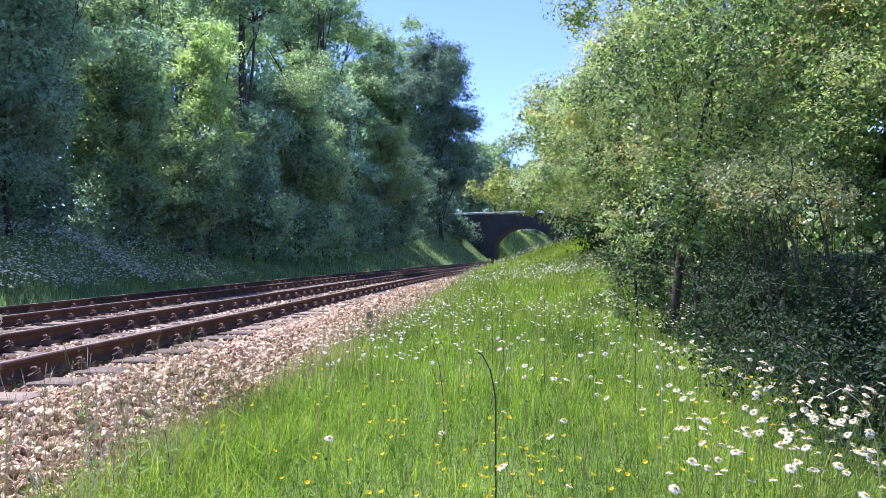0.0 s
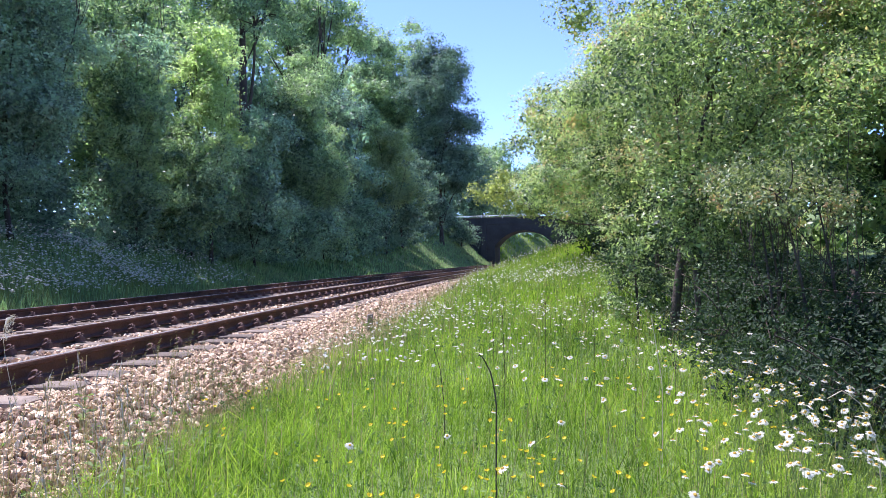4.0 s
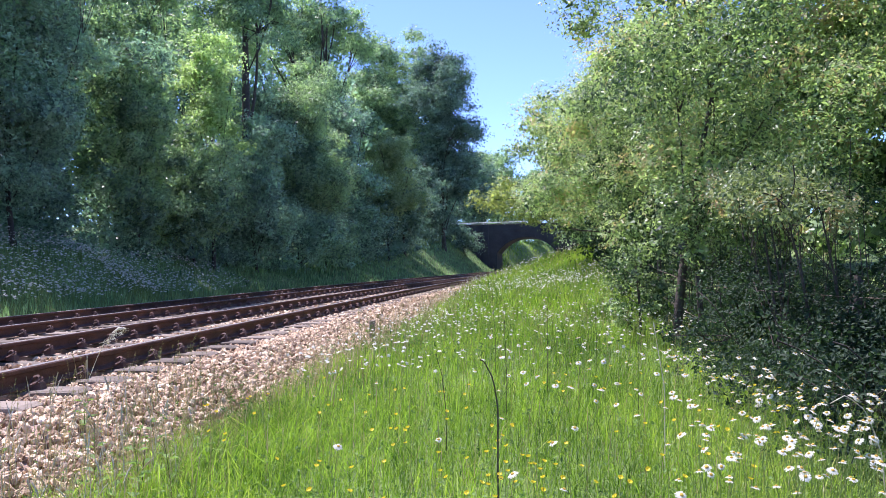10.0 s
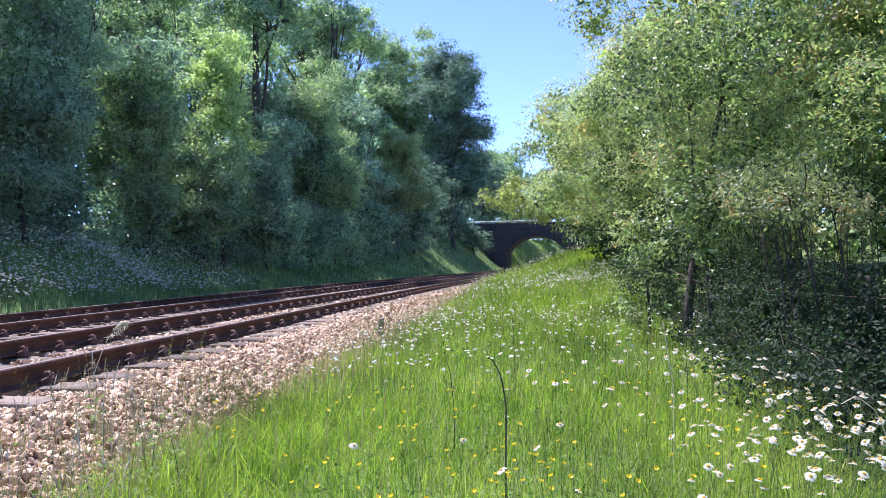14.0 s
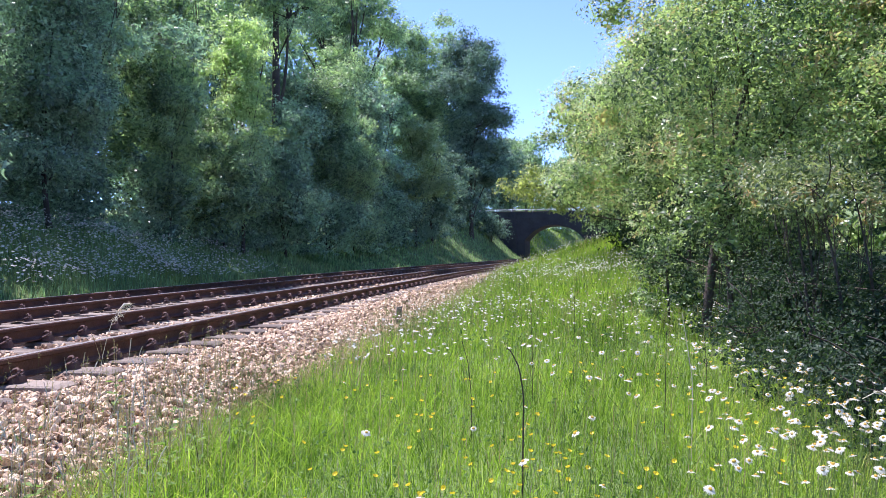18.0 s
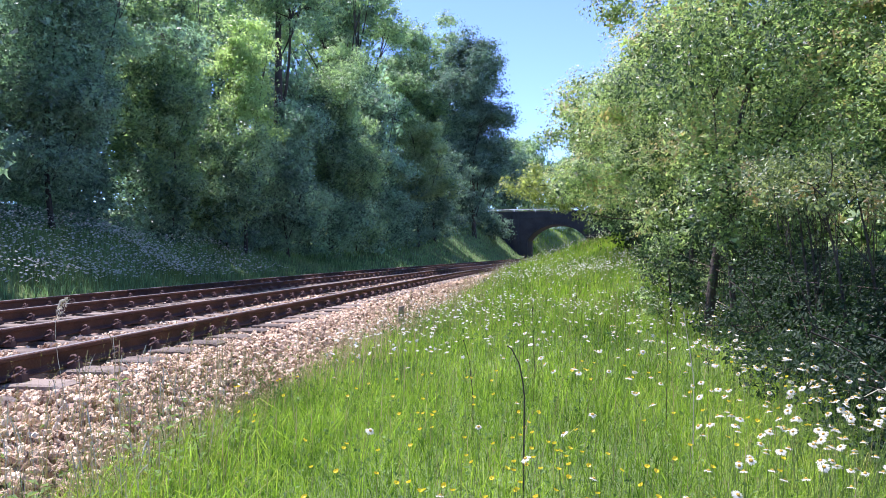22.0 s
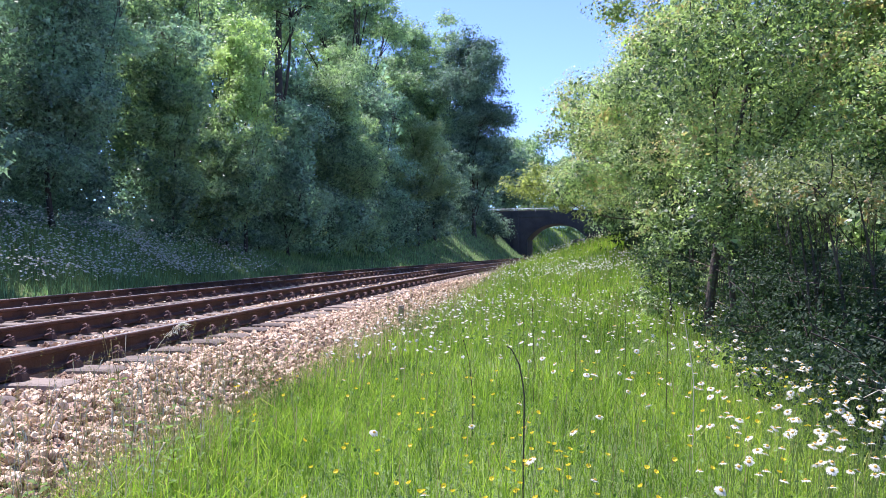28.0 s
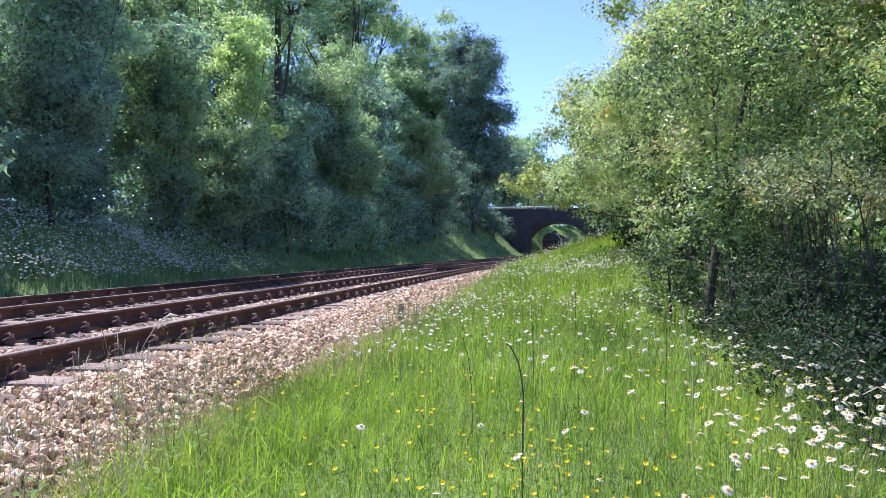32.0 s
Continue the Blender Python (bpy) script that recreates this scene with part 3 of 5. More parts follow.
    if core:
        # broad inner leaves close the heart of the crown
        big = min(1.6 * leaf, 0.3)
        n = int(core * 1.2 * math.pi * rx * rz / (0.27 * big * big))
        u = rng.normal(size=(n, 3))
        u /= np.linalg.norm(u, axis=1)[:, None]
        q = u * (rng.random(n) ** 0.45)[:, None] * np.array([rx * 0.62, rx * 0.62, rz * 0.74]) + np.array([lean[0], lean[1], cz - z0])
        ok = (q[:, 2] > 0.2) & (np.hypot(q[:, 0] - lean[0], q[:, 1] - lean[1]) < rx * (0.95 - 0.45 * np.clip((q[:, 2] - cz + z0) / rz, 0, 1)))
        if clear:
            ok &= (q[:, 0] + x + 0.6 < clear[0]) | (q[:, 2] + z0 - 0.6 > clear[1])
        if x > 0 and 12 < y < 80:
            ok &= (q[:, 0] + x - 0.5 > 0.18 * (y + q[:, 1])) | (q[:, 2] + z0 > 1.9 + 0.045 * (y + q[:, 1]))
        cv, cf = leaf_arrays(q[ok], rng.normal(size=(int(ok.sum()), 3)), big * (0.7 + 0.6 * rng.random(int(ok.sum()))), rng, small=small)
        v, f = joined([(v, f), (cv, cf)])
    child("crown", fast_mesh("crown", v, f, material), base)
    if branch:
        b = [(ex - x, ey - y, ez - z0, er) for ex, ey, ez, er in branch]
        child("hanging_branch", fast_mesh("hanging_branch", *crown_arrays(b, density, leaf, rng, droop, small), M_LEAF_GOLD), base, "low branch of golden-green leaves")
        a, e = path[4], np.array(min(b)[:3])
        child("limb", fast_mesh("limb", *tube_arrays(bezier(a, (a + e) / 2 + np.array([0, 0, 0.4]), e, 9), np.linspace(0.05, 0.01, 9), 6), M_BARK, True), base)
    return base


# trees on the bank beyond the tracks
DARK_WOOD = "dense shaded broadleaf tree on the bank beyond the tracks"
W = dict(clump_r=0.3, trunk_r=0.09)
tree("broadleaf_tree", -16.0, 20.0, (7.2, 3.5, 6.6), DARK_WOOD, M_LEAF_DARK, 0.095, 0.62, 11, 46, **W)
tree("broadleaf_tree", -11.7, 22.5, (8.0, 3.3, 7.0), DARK_WOOD, M_LEAF_DARK, 0.09, 0.66, 12, 46, **W)
tree("broadleaf_tree", -10.2, 28.0, (7.4, 2.2, 6.6), "thin dappled tree with sunlit gaps on the bank", M_LEAF_MID, 0.095, 0.6, 13, 36, clump_r=0.34, trunk_r=0.055, limbs=3)
tree("ash_tree", -8.3, 31.5, (8.9, 1.55, 2.8), "ash tree with bright lime-green sunlit leaves", M_LEAF_ASH, 0.12, 0.75, 14, 38, clump_r=0.34, trunk_r=0.08, droop=0.6)
tree("broadleaf_tree", -6.7, 45.0, (7.8, 3.2, 6.8), "tall rounded green tree at the top of the bank", M_LEAF_MID, 0.115, 0.72, 15, 60, clump_r=0.32, trunk_r=0.09)
tree("broadleaf_tree", -1.9, 60.0, (7.6, 2.35, 5.4), "rounded light green tree by the cutting", M_LEAF_LIGHT, 0.14, 0.81, 16, 46, clump_r=0.34, trunk_r=0.1)
tree("oak_tree", 3.6, 86.0, (16.0, 4.0, 10.8), "tall dark oak standing beside the cutting", M_LEAF_SHADED, 0.22, 0.85, 17, 130, clump_r=0.36, trunk_r=0.25, limbs=14, clear=(5.4, 7.4), extra=[(7.9, 85.5, 16.4, 1.1), (7.3, 85.5, 17.6, 1.3), (6.7, 85.5, 19.6, 1.2), (6.2, 85.3, 21.8, 1.2), (4.9, 85.3, 24.0, 1.3), (3.0, 85.3, 26.0, 1.5), (1.6, 85.3, 25.2, 1.3), (7.2, 85, 12.8, 1.4), (6.8, 85, 10.6, 1.3), (5.0, 85.5, 11.0, 2.2), (2.0, 85.5, 17.0, 2.2), (1.6, 85.0, 13.0, 2.2), (6.0, 85.5, 14.5, 1.8), (4.0, 85.0, 20.0, 2.0), (2.0, 84.5, 8.0, 2.2), (0.6, 84.5, 5.6, 2.0)])
tree("broadleaf_tree", -8.4, 38.5, (16.0, 3.0, 4.6), "tall tree with a thick dark trunk and a bare limb", M_LEAF_MID, 0.14, 0.6, 31, 44, clump_r=0.3, trunk_r=0.36, limbs=4, core=0.6)
tree("broadleaf_tree", -7.3, 35.5, (4.8, 2.1, 4.4), DARK_WOOD, M_LEAF_DARK, 0.12, 0.6, 34, 40, clump_r=0.32, trunk_r=0.08, limbs=3)
tree("broadleaf_tree", -8.6, 30.3, (4.2, 1.7, 3.4), "thin dappled tree with sunlit gaps on the bank", M_LEAF_MID, 0.11, 0.55, 38, 34, clump_r=0.34, trunk_r=0.05, limbs=3)
tree("broadleaf_tree", -10.6, 32.5, (4.4, 2.2, 3.8), "thin dappled tree with sunlit gaps on the bank", M_LEAF_MID, 0.11, 0.6, 35, 36, clump_r=0.32, trunk_r=0.06, limbs=3)
tree("broadleaf_tree", -8.4, 62.0, (17.0, 5.6, 12.0), "tall pale green tree rising behind the others", M_LEAF_MID, 0.22, 0.62, 18, 88, clump_r=0.24, trunk_r=0.4, limbs=14)
tree("broadleaf_tree", -17.0, 50.0, (15.5, 6.5, 12.5), "tall green tree rising behind the others", M_LEAF_MID, 0.28, 0.5, 19, 76, clump_r=0.28, trunk_r=0.4, limbs=8, core=0.7)
tree("broadleaf_tree", -25.0, 40.0, (12.5, 6.5, 12.0), "tall green tree rising behind the others", M_LEAF_DARK, 0.3, 0.5, 20, 60, clump_r=0.3, trunk_r=0.3, core=0.7)
tree("broadleaf_tree", -18.6, 29.0, (10.5, 4.4, 9.0), DARK_WOOD, M_LEAF_DARK, 0.18, 0.5, 21, 50, trunk_r=0.1, core=0.7)
tree("broadleaf_tree", -13.6, 35.0, (9.0, 3.9, 7.6), DARK_WOOD, M_LEAF_MID, 0.16, 0.55, 22, 50, trunk_r=0.1, core=0.7)
# added behind the front row so that its shadow covers the bank
tree("broadleaf_tree", -13.3, 27.0, (10.8, 2.5, 4.2), DARK_WOOD, M_LEAF_DARK, 0.14, 0.6, 37, 36, trunk_r=0.1)
# three unseen trees, left of the camera's view, added to shade bank and wood
tree("broadleaf_tree", -22.5, 19.0, (9.5, 4.4, 8.6), DARK_WOOD, M_LEAF_DARK, 0.26, 0.5, 32, 40, trunk_r=0.1, core=0.6)
tree("broadleaf_tree", -13.6, 15.0, (8.0, 3.4, 7.0), DARK_WOOD, M_LEAF_DARK, 0.22, 0.6, 36, 40, trunk_r=0.1)
tree("broadleaf_tree", -18.5, 10.5, (8.6, 4.2, 8.0), DARK_WOOD, M_LEAF_DARK, 0.26, 0.5, 33, 40, trunk_r=0.1, core=0.6)
tree("broadleaf_tree", -9.2, 43.5, (8.5, 3.2, 7.5), DARK_WOOD, M_LEAF_DARK, 0.17, 0.7, 23, 46, trunk_r=0.1)
tree("broadleaf_tree", -5.5, 55.0, (8.0, 3.6, 7.4), DARK_WOOD, M_LEAF_DARK, 0.19, 0.7, 24, 48, trunk_r=0.12)
tree("broadleaf_tree", -0.7, 67.0, (7.4, 3.0, 6.2), DARK_WOOD, M_LEAF_SHADED, 0.2, 0.7, 25, 45, trunk_r=0.12)
tree("broadleaf_tree", -4.2, 93.0, (21.5, 5.4, 12.6), "tall pale green tree beside the dark oak", M_LEAF_MID, 0.26, 0.7, 27, 90, clump_r=0.3)
tree("broadleaf_tree", -0.2, 95.0, (19.6, 3.0, 10.4), "tall pale green tree beside the dark oak", M_LEAF_MID, 0.26, 0.6, 28, 60, clump_r=0.32)
tree("broadleaf_tree", 0.8, 92.0, (9.0, 3.6, 6.0), DARK_WOOD, M_LEAF_SHADED, 0.22, 0.5, 26, 56)
for k, (s, d, up, r, h) in enumerate([(119, -13, 7.5, 4.6, 8), (128, -12.5, 9.5, 5.0, 8.5), (140, -12.5, 11, 5.5, 8.5), (113, 12, 5, 4, 6), (126, 12, 5, 4, 6), (107, -15, 3, 3, 4.5)]):
    x, y = (float(v) for v in on_line(s, d))
    # the trees nearest the bridge get the leaf colour with shade in it
    tree("broadleaf_tree", x, y, (float(ground_sd(s, d)) + up, r, h), "green tree behind the bridge", M_LEAF_SHADED if s < 120 else M_LEAF_MID, 0.42, 0.42, 140 + k, 44, trunk_r=0.3)
for k, s in enumerate((146, 156, 166, 176, 186)):
    x, y = (float(v) for v in on_line(s, -14.5))
    tree("shrub", x, y, (float(ground_sd(s, -14.5)) + 2.2, 3.6, 3.0), "green shrub on top of the far cutting", M_LEAF_MID, 0.5, 0.5, 160 + k, 16, clump_r=0.45, trunk_r=0.08, limbs=3, category="shrub")
wood_rng = np.random.default_rng(300)
n = 15000
ws, wd = -30 + 134 * wood_rng.random(n), -17.5 - 10 * wood_rng.random(n)
wx, wy = on_line(ws, wd)
wz = ground_sd(ws, wd) + (10 + 9 * (0.7 + 0.3 * lumps(ws * 0.4, wd * 0.3))) * wood_rng.random(n) ** 1.15
wood = new("far_woodland", fast_mesh("far_woodland", *leaf_arrays(np.stack([wx, wy, wz], -1), wood_rng.normal(size=(n, 3)) + np.array([0, 0, 0.6]), 0.5 + 0.5 * wood_rng.random(n), wood_rng), M_LEAF_DARK))
tagged(wood, "dim leafy woodland behind the trees on the bank", "woodland", kind="stuff")
for k, (s, d, up, r, h) in enumerate([(150, -19, 12, 7, 9), (178, -18, 12, 7, 9), (130, -20, 11, 6, 8), (140, 16, 9, 5, 7), (165, 16, 10, 6, 8), (225, -16, 12, 8, 10), (285, 0, 12, 9, 11)]):
    x, y = (float(v) for v in on_line(s, d))
    tree("broadleaf_tree", x, y, (float(ground_sd(s, d)) + up, r, h), "distant green tree beyond the bridge", M_LEAF_MID, 0.62, 0.55, 40 + k, 40, clump_r=0.32, trunk_r=0.4, limbs=5)

# shrubs made dark by a leaf colour that holds the shade
for x, y, r, h in ((6.6, 95.8, 2.2, 1.8), (3.6, 94.0, 2.4, 2.2)):
    tree("shrub", x, y, (float(ground_at(x, y)) + 2.0, r, h), "dark shrub hanging beside the bridge", M_LEAF_SHADED, 0.2, 0.5, 180 + int(x), 22, clump_r=0.4, trunk_r=0.06, limbs=4, category="shrub")

# undergrowth along the top of the bank
UNDER = "dark shaded shrub at the foot of the wood"
for k, (s, d, r, h) in enumerate([(1, -12.8, 1.6, 1.7), (4, -12.7, 1.6, 1.8), (7, -12.5, 1.7, 1.9), (10, -12.2, 1.6, 1.8), (13.5, -11.8, 1.7, 2.0), (17, -11.2, 1.7, 2.0), (20.5, -10.6, 1.8, 2.1), (24, -10.4, 1.9, 2.2), (28, -10.3, 1.9, 2.3),
                                 (32, -10.3, 1.9, 2.3), (37, -10.3, 2.0, 2.4), (42, -10.6, 2.1, 2.5), (48, -11.0, 2.2, 2.6), (55, -11.6, 2.4, 2.6), (62, -12.2, 2.4, 2.6), (70, -12.8, 2.6, 2.6), (78, -13.5, 2.7, 2.7), (86, -13.8, 2.6, 2.7)]):
    x, y = (float(v) for v in on_line(s, d))
    tree("shrub", x, y, (float(ground_at(x, y)) + h * 0.8, r, h), UNDER, M_LEAF_DARK if s < 45 else M_LEAF_SHADED, 0.085 + 0.0016 * s, 0.42, 60 + k, 20, clump_r=0.45, trunk_r=0.05, limbs=4, category="shrub")

# hedge of small trees on the near side
HAW = "hawthorn tree with small green leaves in the hedge"
tree("hawthorn_tree", 5.1, 5.9, (4.7, 2.8, 3.0), HAW, M_LEAF_HEDGE, 0.04, 0.4, 81, 45, clump_r=0.25, trunk_r=0.06, limbs=5, lean=(0.0, 0.2), skirt=0.6, small=False, core=0)
tree("hawthorn_tree", 3.6, 10.3, (4.2, 2.6, 3.0), HAW, M_LEAF_HEDGE, 0.047, 0.56, 82, 50, clump_r=0.25, trunk_r=0.075, limbs=5, lean=(1.25, 0.2), skirt=0.6, small=True, core=0, extra=[(3.3, 9.7, 1.5, 0.36), (3.62, 9.6, 1.35, 0.34), (3.45, 9.5, 1.75, 0.4), (3.4, 9.5, 2.0, 0.45), (3.8, 9.2, 2.4, 0.5), (4.2, 9.3, 2.9, 0.55), (3.3, 9.6, 2.7, 0.5), (4.6, 9.2, 2.2, 0.5), (3.9, 9.0, 3.4, 0.55), (3.5, 9.3, 3.8, 0.5), (4.4, 9.0, 4.0, 0.55), (3.1, 9.8, 3.3, 0.45), (3.7, 9.2, 4.5, 0.5)])
tree("hawthorn_tree", 6.1, 15.8, (4.1, 2.8, 3.0), HAW, M_LEAF_HEDGE, 0.05, 0.6, 83, 51, clump_r=0.25, trunk_r=0.07, limbs=5, lean=(-0.85, -0.3), skirt=0.55, core=0)
tree("hawthorn_tree", 6.0, 21.0, (4.5, 3.2, 3.1), HAW, M_LEAF_HEDGE, 0.06, 0.68, 84, 51, clump_r=0.25, trunk_r=0.08, limbs=5, lean=(0.7, 0), skirt=0.3, core=0.3)
tree("field_maple", 7.8, 28.0, (5.4, 3.3, 3.0), "field maple with a low golden-green branch hanging over the verge", M_LEAF_HEDGE, 0.1, 0.77, 85, 53, clump_r=0.24, trunk_r=0.12, limbs=9, skirt=0.5,
     branch=[(5.4, 28.0, 3.6, 1.0), (4.7, 28.3, 3.75, 0.9), (4.1, 27.6, 3.3, 0.6), (3.8, 28.3, 3.7, 0.75), (3.5, 28.0, 4.2, 0.5), (3.1, 28.2, 3.65, 0.6), (2.5, 28.2, 3.65, 0.42), (4.6, 28.3, 3.05, 0.6), (5.4, 28.0, 2.9, 0.7), (3.6, 28.4, 3.25, 0.45)])
tree("hawthorn_tree", 9.9, 36.0, (6.0, 3.8, 3.6), HAW, M_LEAF_MID, 0.12, 0.45, 86, 54, clump_r=0.28, trunk_r=0.15)
tree("hawthorn_tree", 11.8, 45.0, (7.0, 4.0, 4.0), HAW, M_LEAF_MID, 0.14, 0.5, 87, 50, clump_r=0.28, trunk_r=0.15)
tree("hawthorn_tree", 15.6, 58.0, (8.0, 4.0, 4.0), HAW, M_LEAF_MID, 0.17, 0.5, 88, 50, clump_r=0.28, trunk_r=0.15)
tree("hawthorn_tree", 21.5, 76.0, (9.5, 4.0, 4.0), HAW, M_LEAF_MID, 0.2, 0.5, 89, 50, clump_r=0.28, trunk_r=0.15)
# a back row added to block light and sky behind the hedge
for k, (x, y) in enumerate([(9.5, 4.0), (9.4, 9.0), (9.6, 14.5), (10.2, 20.0), (11.5, 27.0), (7.5, 0.5)]):
    tree("hawthorn_tree", x, y, (3.9, 2.7, 3.6), "hawthorn tree added behind the hedge to block light", M_LEAF_HEDGE, 0.15, 0.35, 100 + k, 50, clump_r=0.32, trunk_r=0.12, limbs=5, core=0.15)
for k, (x, y, r, z) in enumerate([(3.05, 5.6, 0.38, 1.68), (3.3, 6.5, 0.4, 1.84), (3.65, 7.1, 0.42, 1.86), (3.6, 6.1, 0.4, 1.74)]):
    tree("hedge_shrub", x, y, (z, r, 0.16), "hedge shrub with reddish young leaf tips over the brambles", M_LEAF_TIPS, 0.03, 0.26, 190 + k, 13, clump_r=0.38, trunk_r=0.02, limbs=4, lean=(-0.3, 0.0), category="shrub", small=False, core=0)
for k, (x, y, r, z, h) in enumerate([(3.3, 10.9, 0.45, 0.85, 0.6)]):
    tree("hawthorn_bush", x, y, (z, r, h), "leafy young hawthorn bush at the hedge's sunlit edge", M_LEAF_HEDGE, 0.045, 0.45, 205 + k, 22, clump_r=0.4, trunk_r=0.03, limbs=5, category="bush", core=0)
# the hedge's shade on these bushes is put into their leaf colour
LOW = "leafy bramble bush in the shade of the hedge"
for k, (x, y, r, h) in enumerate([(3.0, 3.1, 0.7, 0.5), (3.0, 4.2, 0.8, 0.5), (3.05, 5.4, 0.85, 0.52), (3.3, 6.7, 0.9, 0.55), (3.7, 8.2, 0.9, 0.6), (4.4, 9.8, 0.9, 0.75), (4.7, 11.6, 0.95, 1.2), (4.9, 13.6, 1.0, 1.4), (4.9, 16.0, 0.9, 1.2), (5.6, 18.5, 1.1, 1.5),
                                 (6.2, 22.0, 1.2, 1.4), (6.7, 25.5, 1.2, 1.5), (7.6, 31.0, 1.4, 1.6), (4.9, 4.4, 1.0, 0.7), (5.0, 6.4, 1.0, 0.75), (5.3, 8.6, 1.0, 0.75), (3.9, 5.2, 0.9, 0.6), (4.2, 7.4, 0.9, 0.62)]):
    tree("bramble_bush", x, y, (float(ground_at(x, y)) + h * 0.75, r, h), LOW, M_BRAMBLE_SHADED, 0.019 + 0.0024 * y, 0.23, 120 + k, 18, clump_r=0.4, trunk_r=0.03, limbs=5, category="bush", small=False, core=0)

hrng = np.random.default_rng(77)
rods = []
for k in range(110):
    y = 4.5 + 9.5 * hrng.random()
    x = 3.4 + 0.12 * (y - 5) + 2.4 * hrng.random()
    h = 1.2 + 1.1 * hrng.random()
    z = float(ground_at(x, y)) - 0.05
    top = np.array([x + 0.15 * hrng.normal(), y + 0.15 * hrng.normal(), z + h])
    rods.append(tube_arrays(bezier((x, y, z), (x + 0.08 * hrng.normal(), y, z + h * 0.5), top, 6), np.linspace(0.008, 0.003, 6), 4))
tagged(new("hedge_stems", fast_mesh("hedge_stems", *joined(rods), M_BARK, True)), "thin upright bare stems at the hedge's foot", "stems", kind="stuff")

# ---- wire fence in the hedge ----
fence = tagged(new("wire_fence"), "old wire fence with wooden posts inside the hedge", "fence")
FP = [(3.45, 2.8), (3.5, 5.9), (3.6, 9.2), (4.2, 12.6), (4.9, 16.2)]
for k, (x, y) in enumerate(FP):
    z = float(ground_at(x, y))
    ob = part("fence_post", cyl_bm(0.04, 0.035, 1.15, Matrix.Translation((0, 0, 0.5)), 9), M_BARK, fence)
    ob.matrix_basis = pose(x, y, z, 3 * math.sin(k * 2.1), 4 * math.sin(k * 1.3 + 1), 20 * k)
for h in (0.5, 0.92):
    pts = [(x - 0.05, y, float(ground_at(x, y)) + h + 0.03 * math.sin(3 * x + y)) for x, y in FP]
    child("wire", fast_mesh("wire", *tube_arrays(pts, 0.0035, 5), M_WIRE), fence, "thin rusty fence wire")

# ---- small posts by the ballast ----


def post(x, y, h, w, tilt, label, material=None):
    z = float(ground_at(x, y)) - 0.05
    ob = tagged(new("wooden_post"), label, "post", group="lineside posts")
    ob.matrix_basis = pose(x, y, z, 0, tilt, 15)
    bm = box_bm(w, w, h, (0, 0, h / 2), 0.008)
    for v in bm.verts:
        if v.co.z > h * 0.9:
            v.co.z += 0.2 * v.co.x
    part("stake", bm, material or M_WOOD, ob)


post(-0.69, 11.9, 0.42, 0.09, 3, "short grey weathered wooden stake at the ballast's edge")
post(1.12, 20.4, 0.32, 0.07, 2, "short dark wooden stake in the lineside grass", M_BARK)
post(2.36, 27.0, 0.3, 0.07, -2, "short dark wooden stake in the lineside grass", M_BARK)

# ---- grass, as blades ----


def blades(x, y, z, height, width, rng, bend=0.5, wind=(0.1, -0.03)):
    """Curved three-step blades, as quads and a tip."""
    n = len(x)
    az = rng.random(n) * 2 * np.pi
    side = np.stack([np.cos(az), np.sin(az), np.zeros(n)], -1)
    ba = rng.random(n) * 2 * np.pi
    lean = np.stack([np.cos(ba), np.sin(ba), np.zeros(n)], -1) * (bend * rng.random(n))[:, None] + np.array([wind[0], wind[1], 0]) * (0.4 + 0.8 * rng.random(n))[:, None]
    base = np.stack([x, y, z], -1)
    up = np.array([0, 0, 1.0])
    h = height[:, None]
    w = width[:, None] * 0.5
    p1 = base + up * h * 0.45 + lean * h * 0.14
    p2 = base + up * h * 0.8 + lean * h * 0.5
    p3 = base + up * h * (1 - 0.25 * np.linalg.norm(lean, axis=1)[:, None]) + lean * h * 1.0
    v = np.stack([base - side * w, base + side * w, p1 - side * w * 0.9, p1 + side * w * 0.9, p2 - side * w * 0.6, p2 + side * w * 0.6, p3], 1)
    k = np.arange(n)[:, None] * 7
    f = np.concatenate([k + [[0, 1, 3]], k + [[0, 3, 2]], k + [[2, 3, 5]], k + [[2, 5, 4]], k + [[4, 5, 6]]], 1).reshape(-1, 3)
    return v.reshape(-1, 3), f


def scatter(n, s0, s1, d0, d1, rng, power=1.0, patch=0.0):
    """Places in a stretch of the line's sides; power above 1 crowds them to its near end."""
    s = s0 + (s1 - s0) * rng.random(n) ** power
    d = d0 + (d1 - d0) * rng.random(n)
    x, y = on_line(s, d)
    if patch:
        keep = rng.random(n) < 1 - patch * (0.5 + 0.5 * lumps(x * 1.3, y * 1.3))
        s, d, x, y = s[keep], d[keep], x[keep], y[keep]
    return s, d, x, y, ground_sd(s, d)


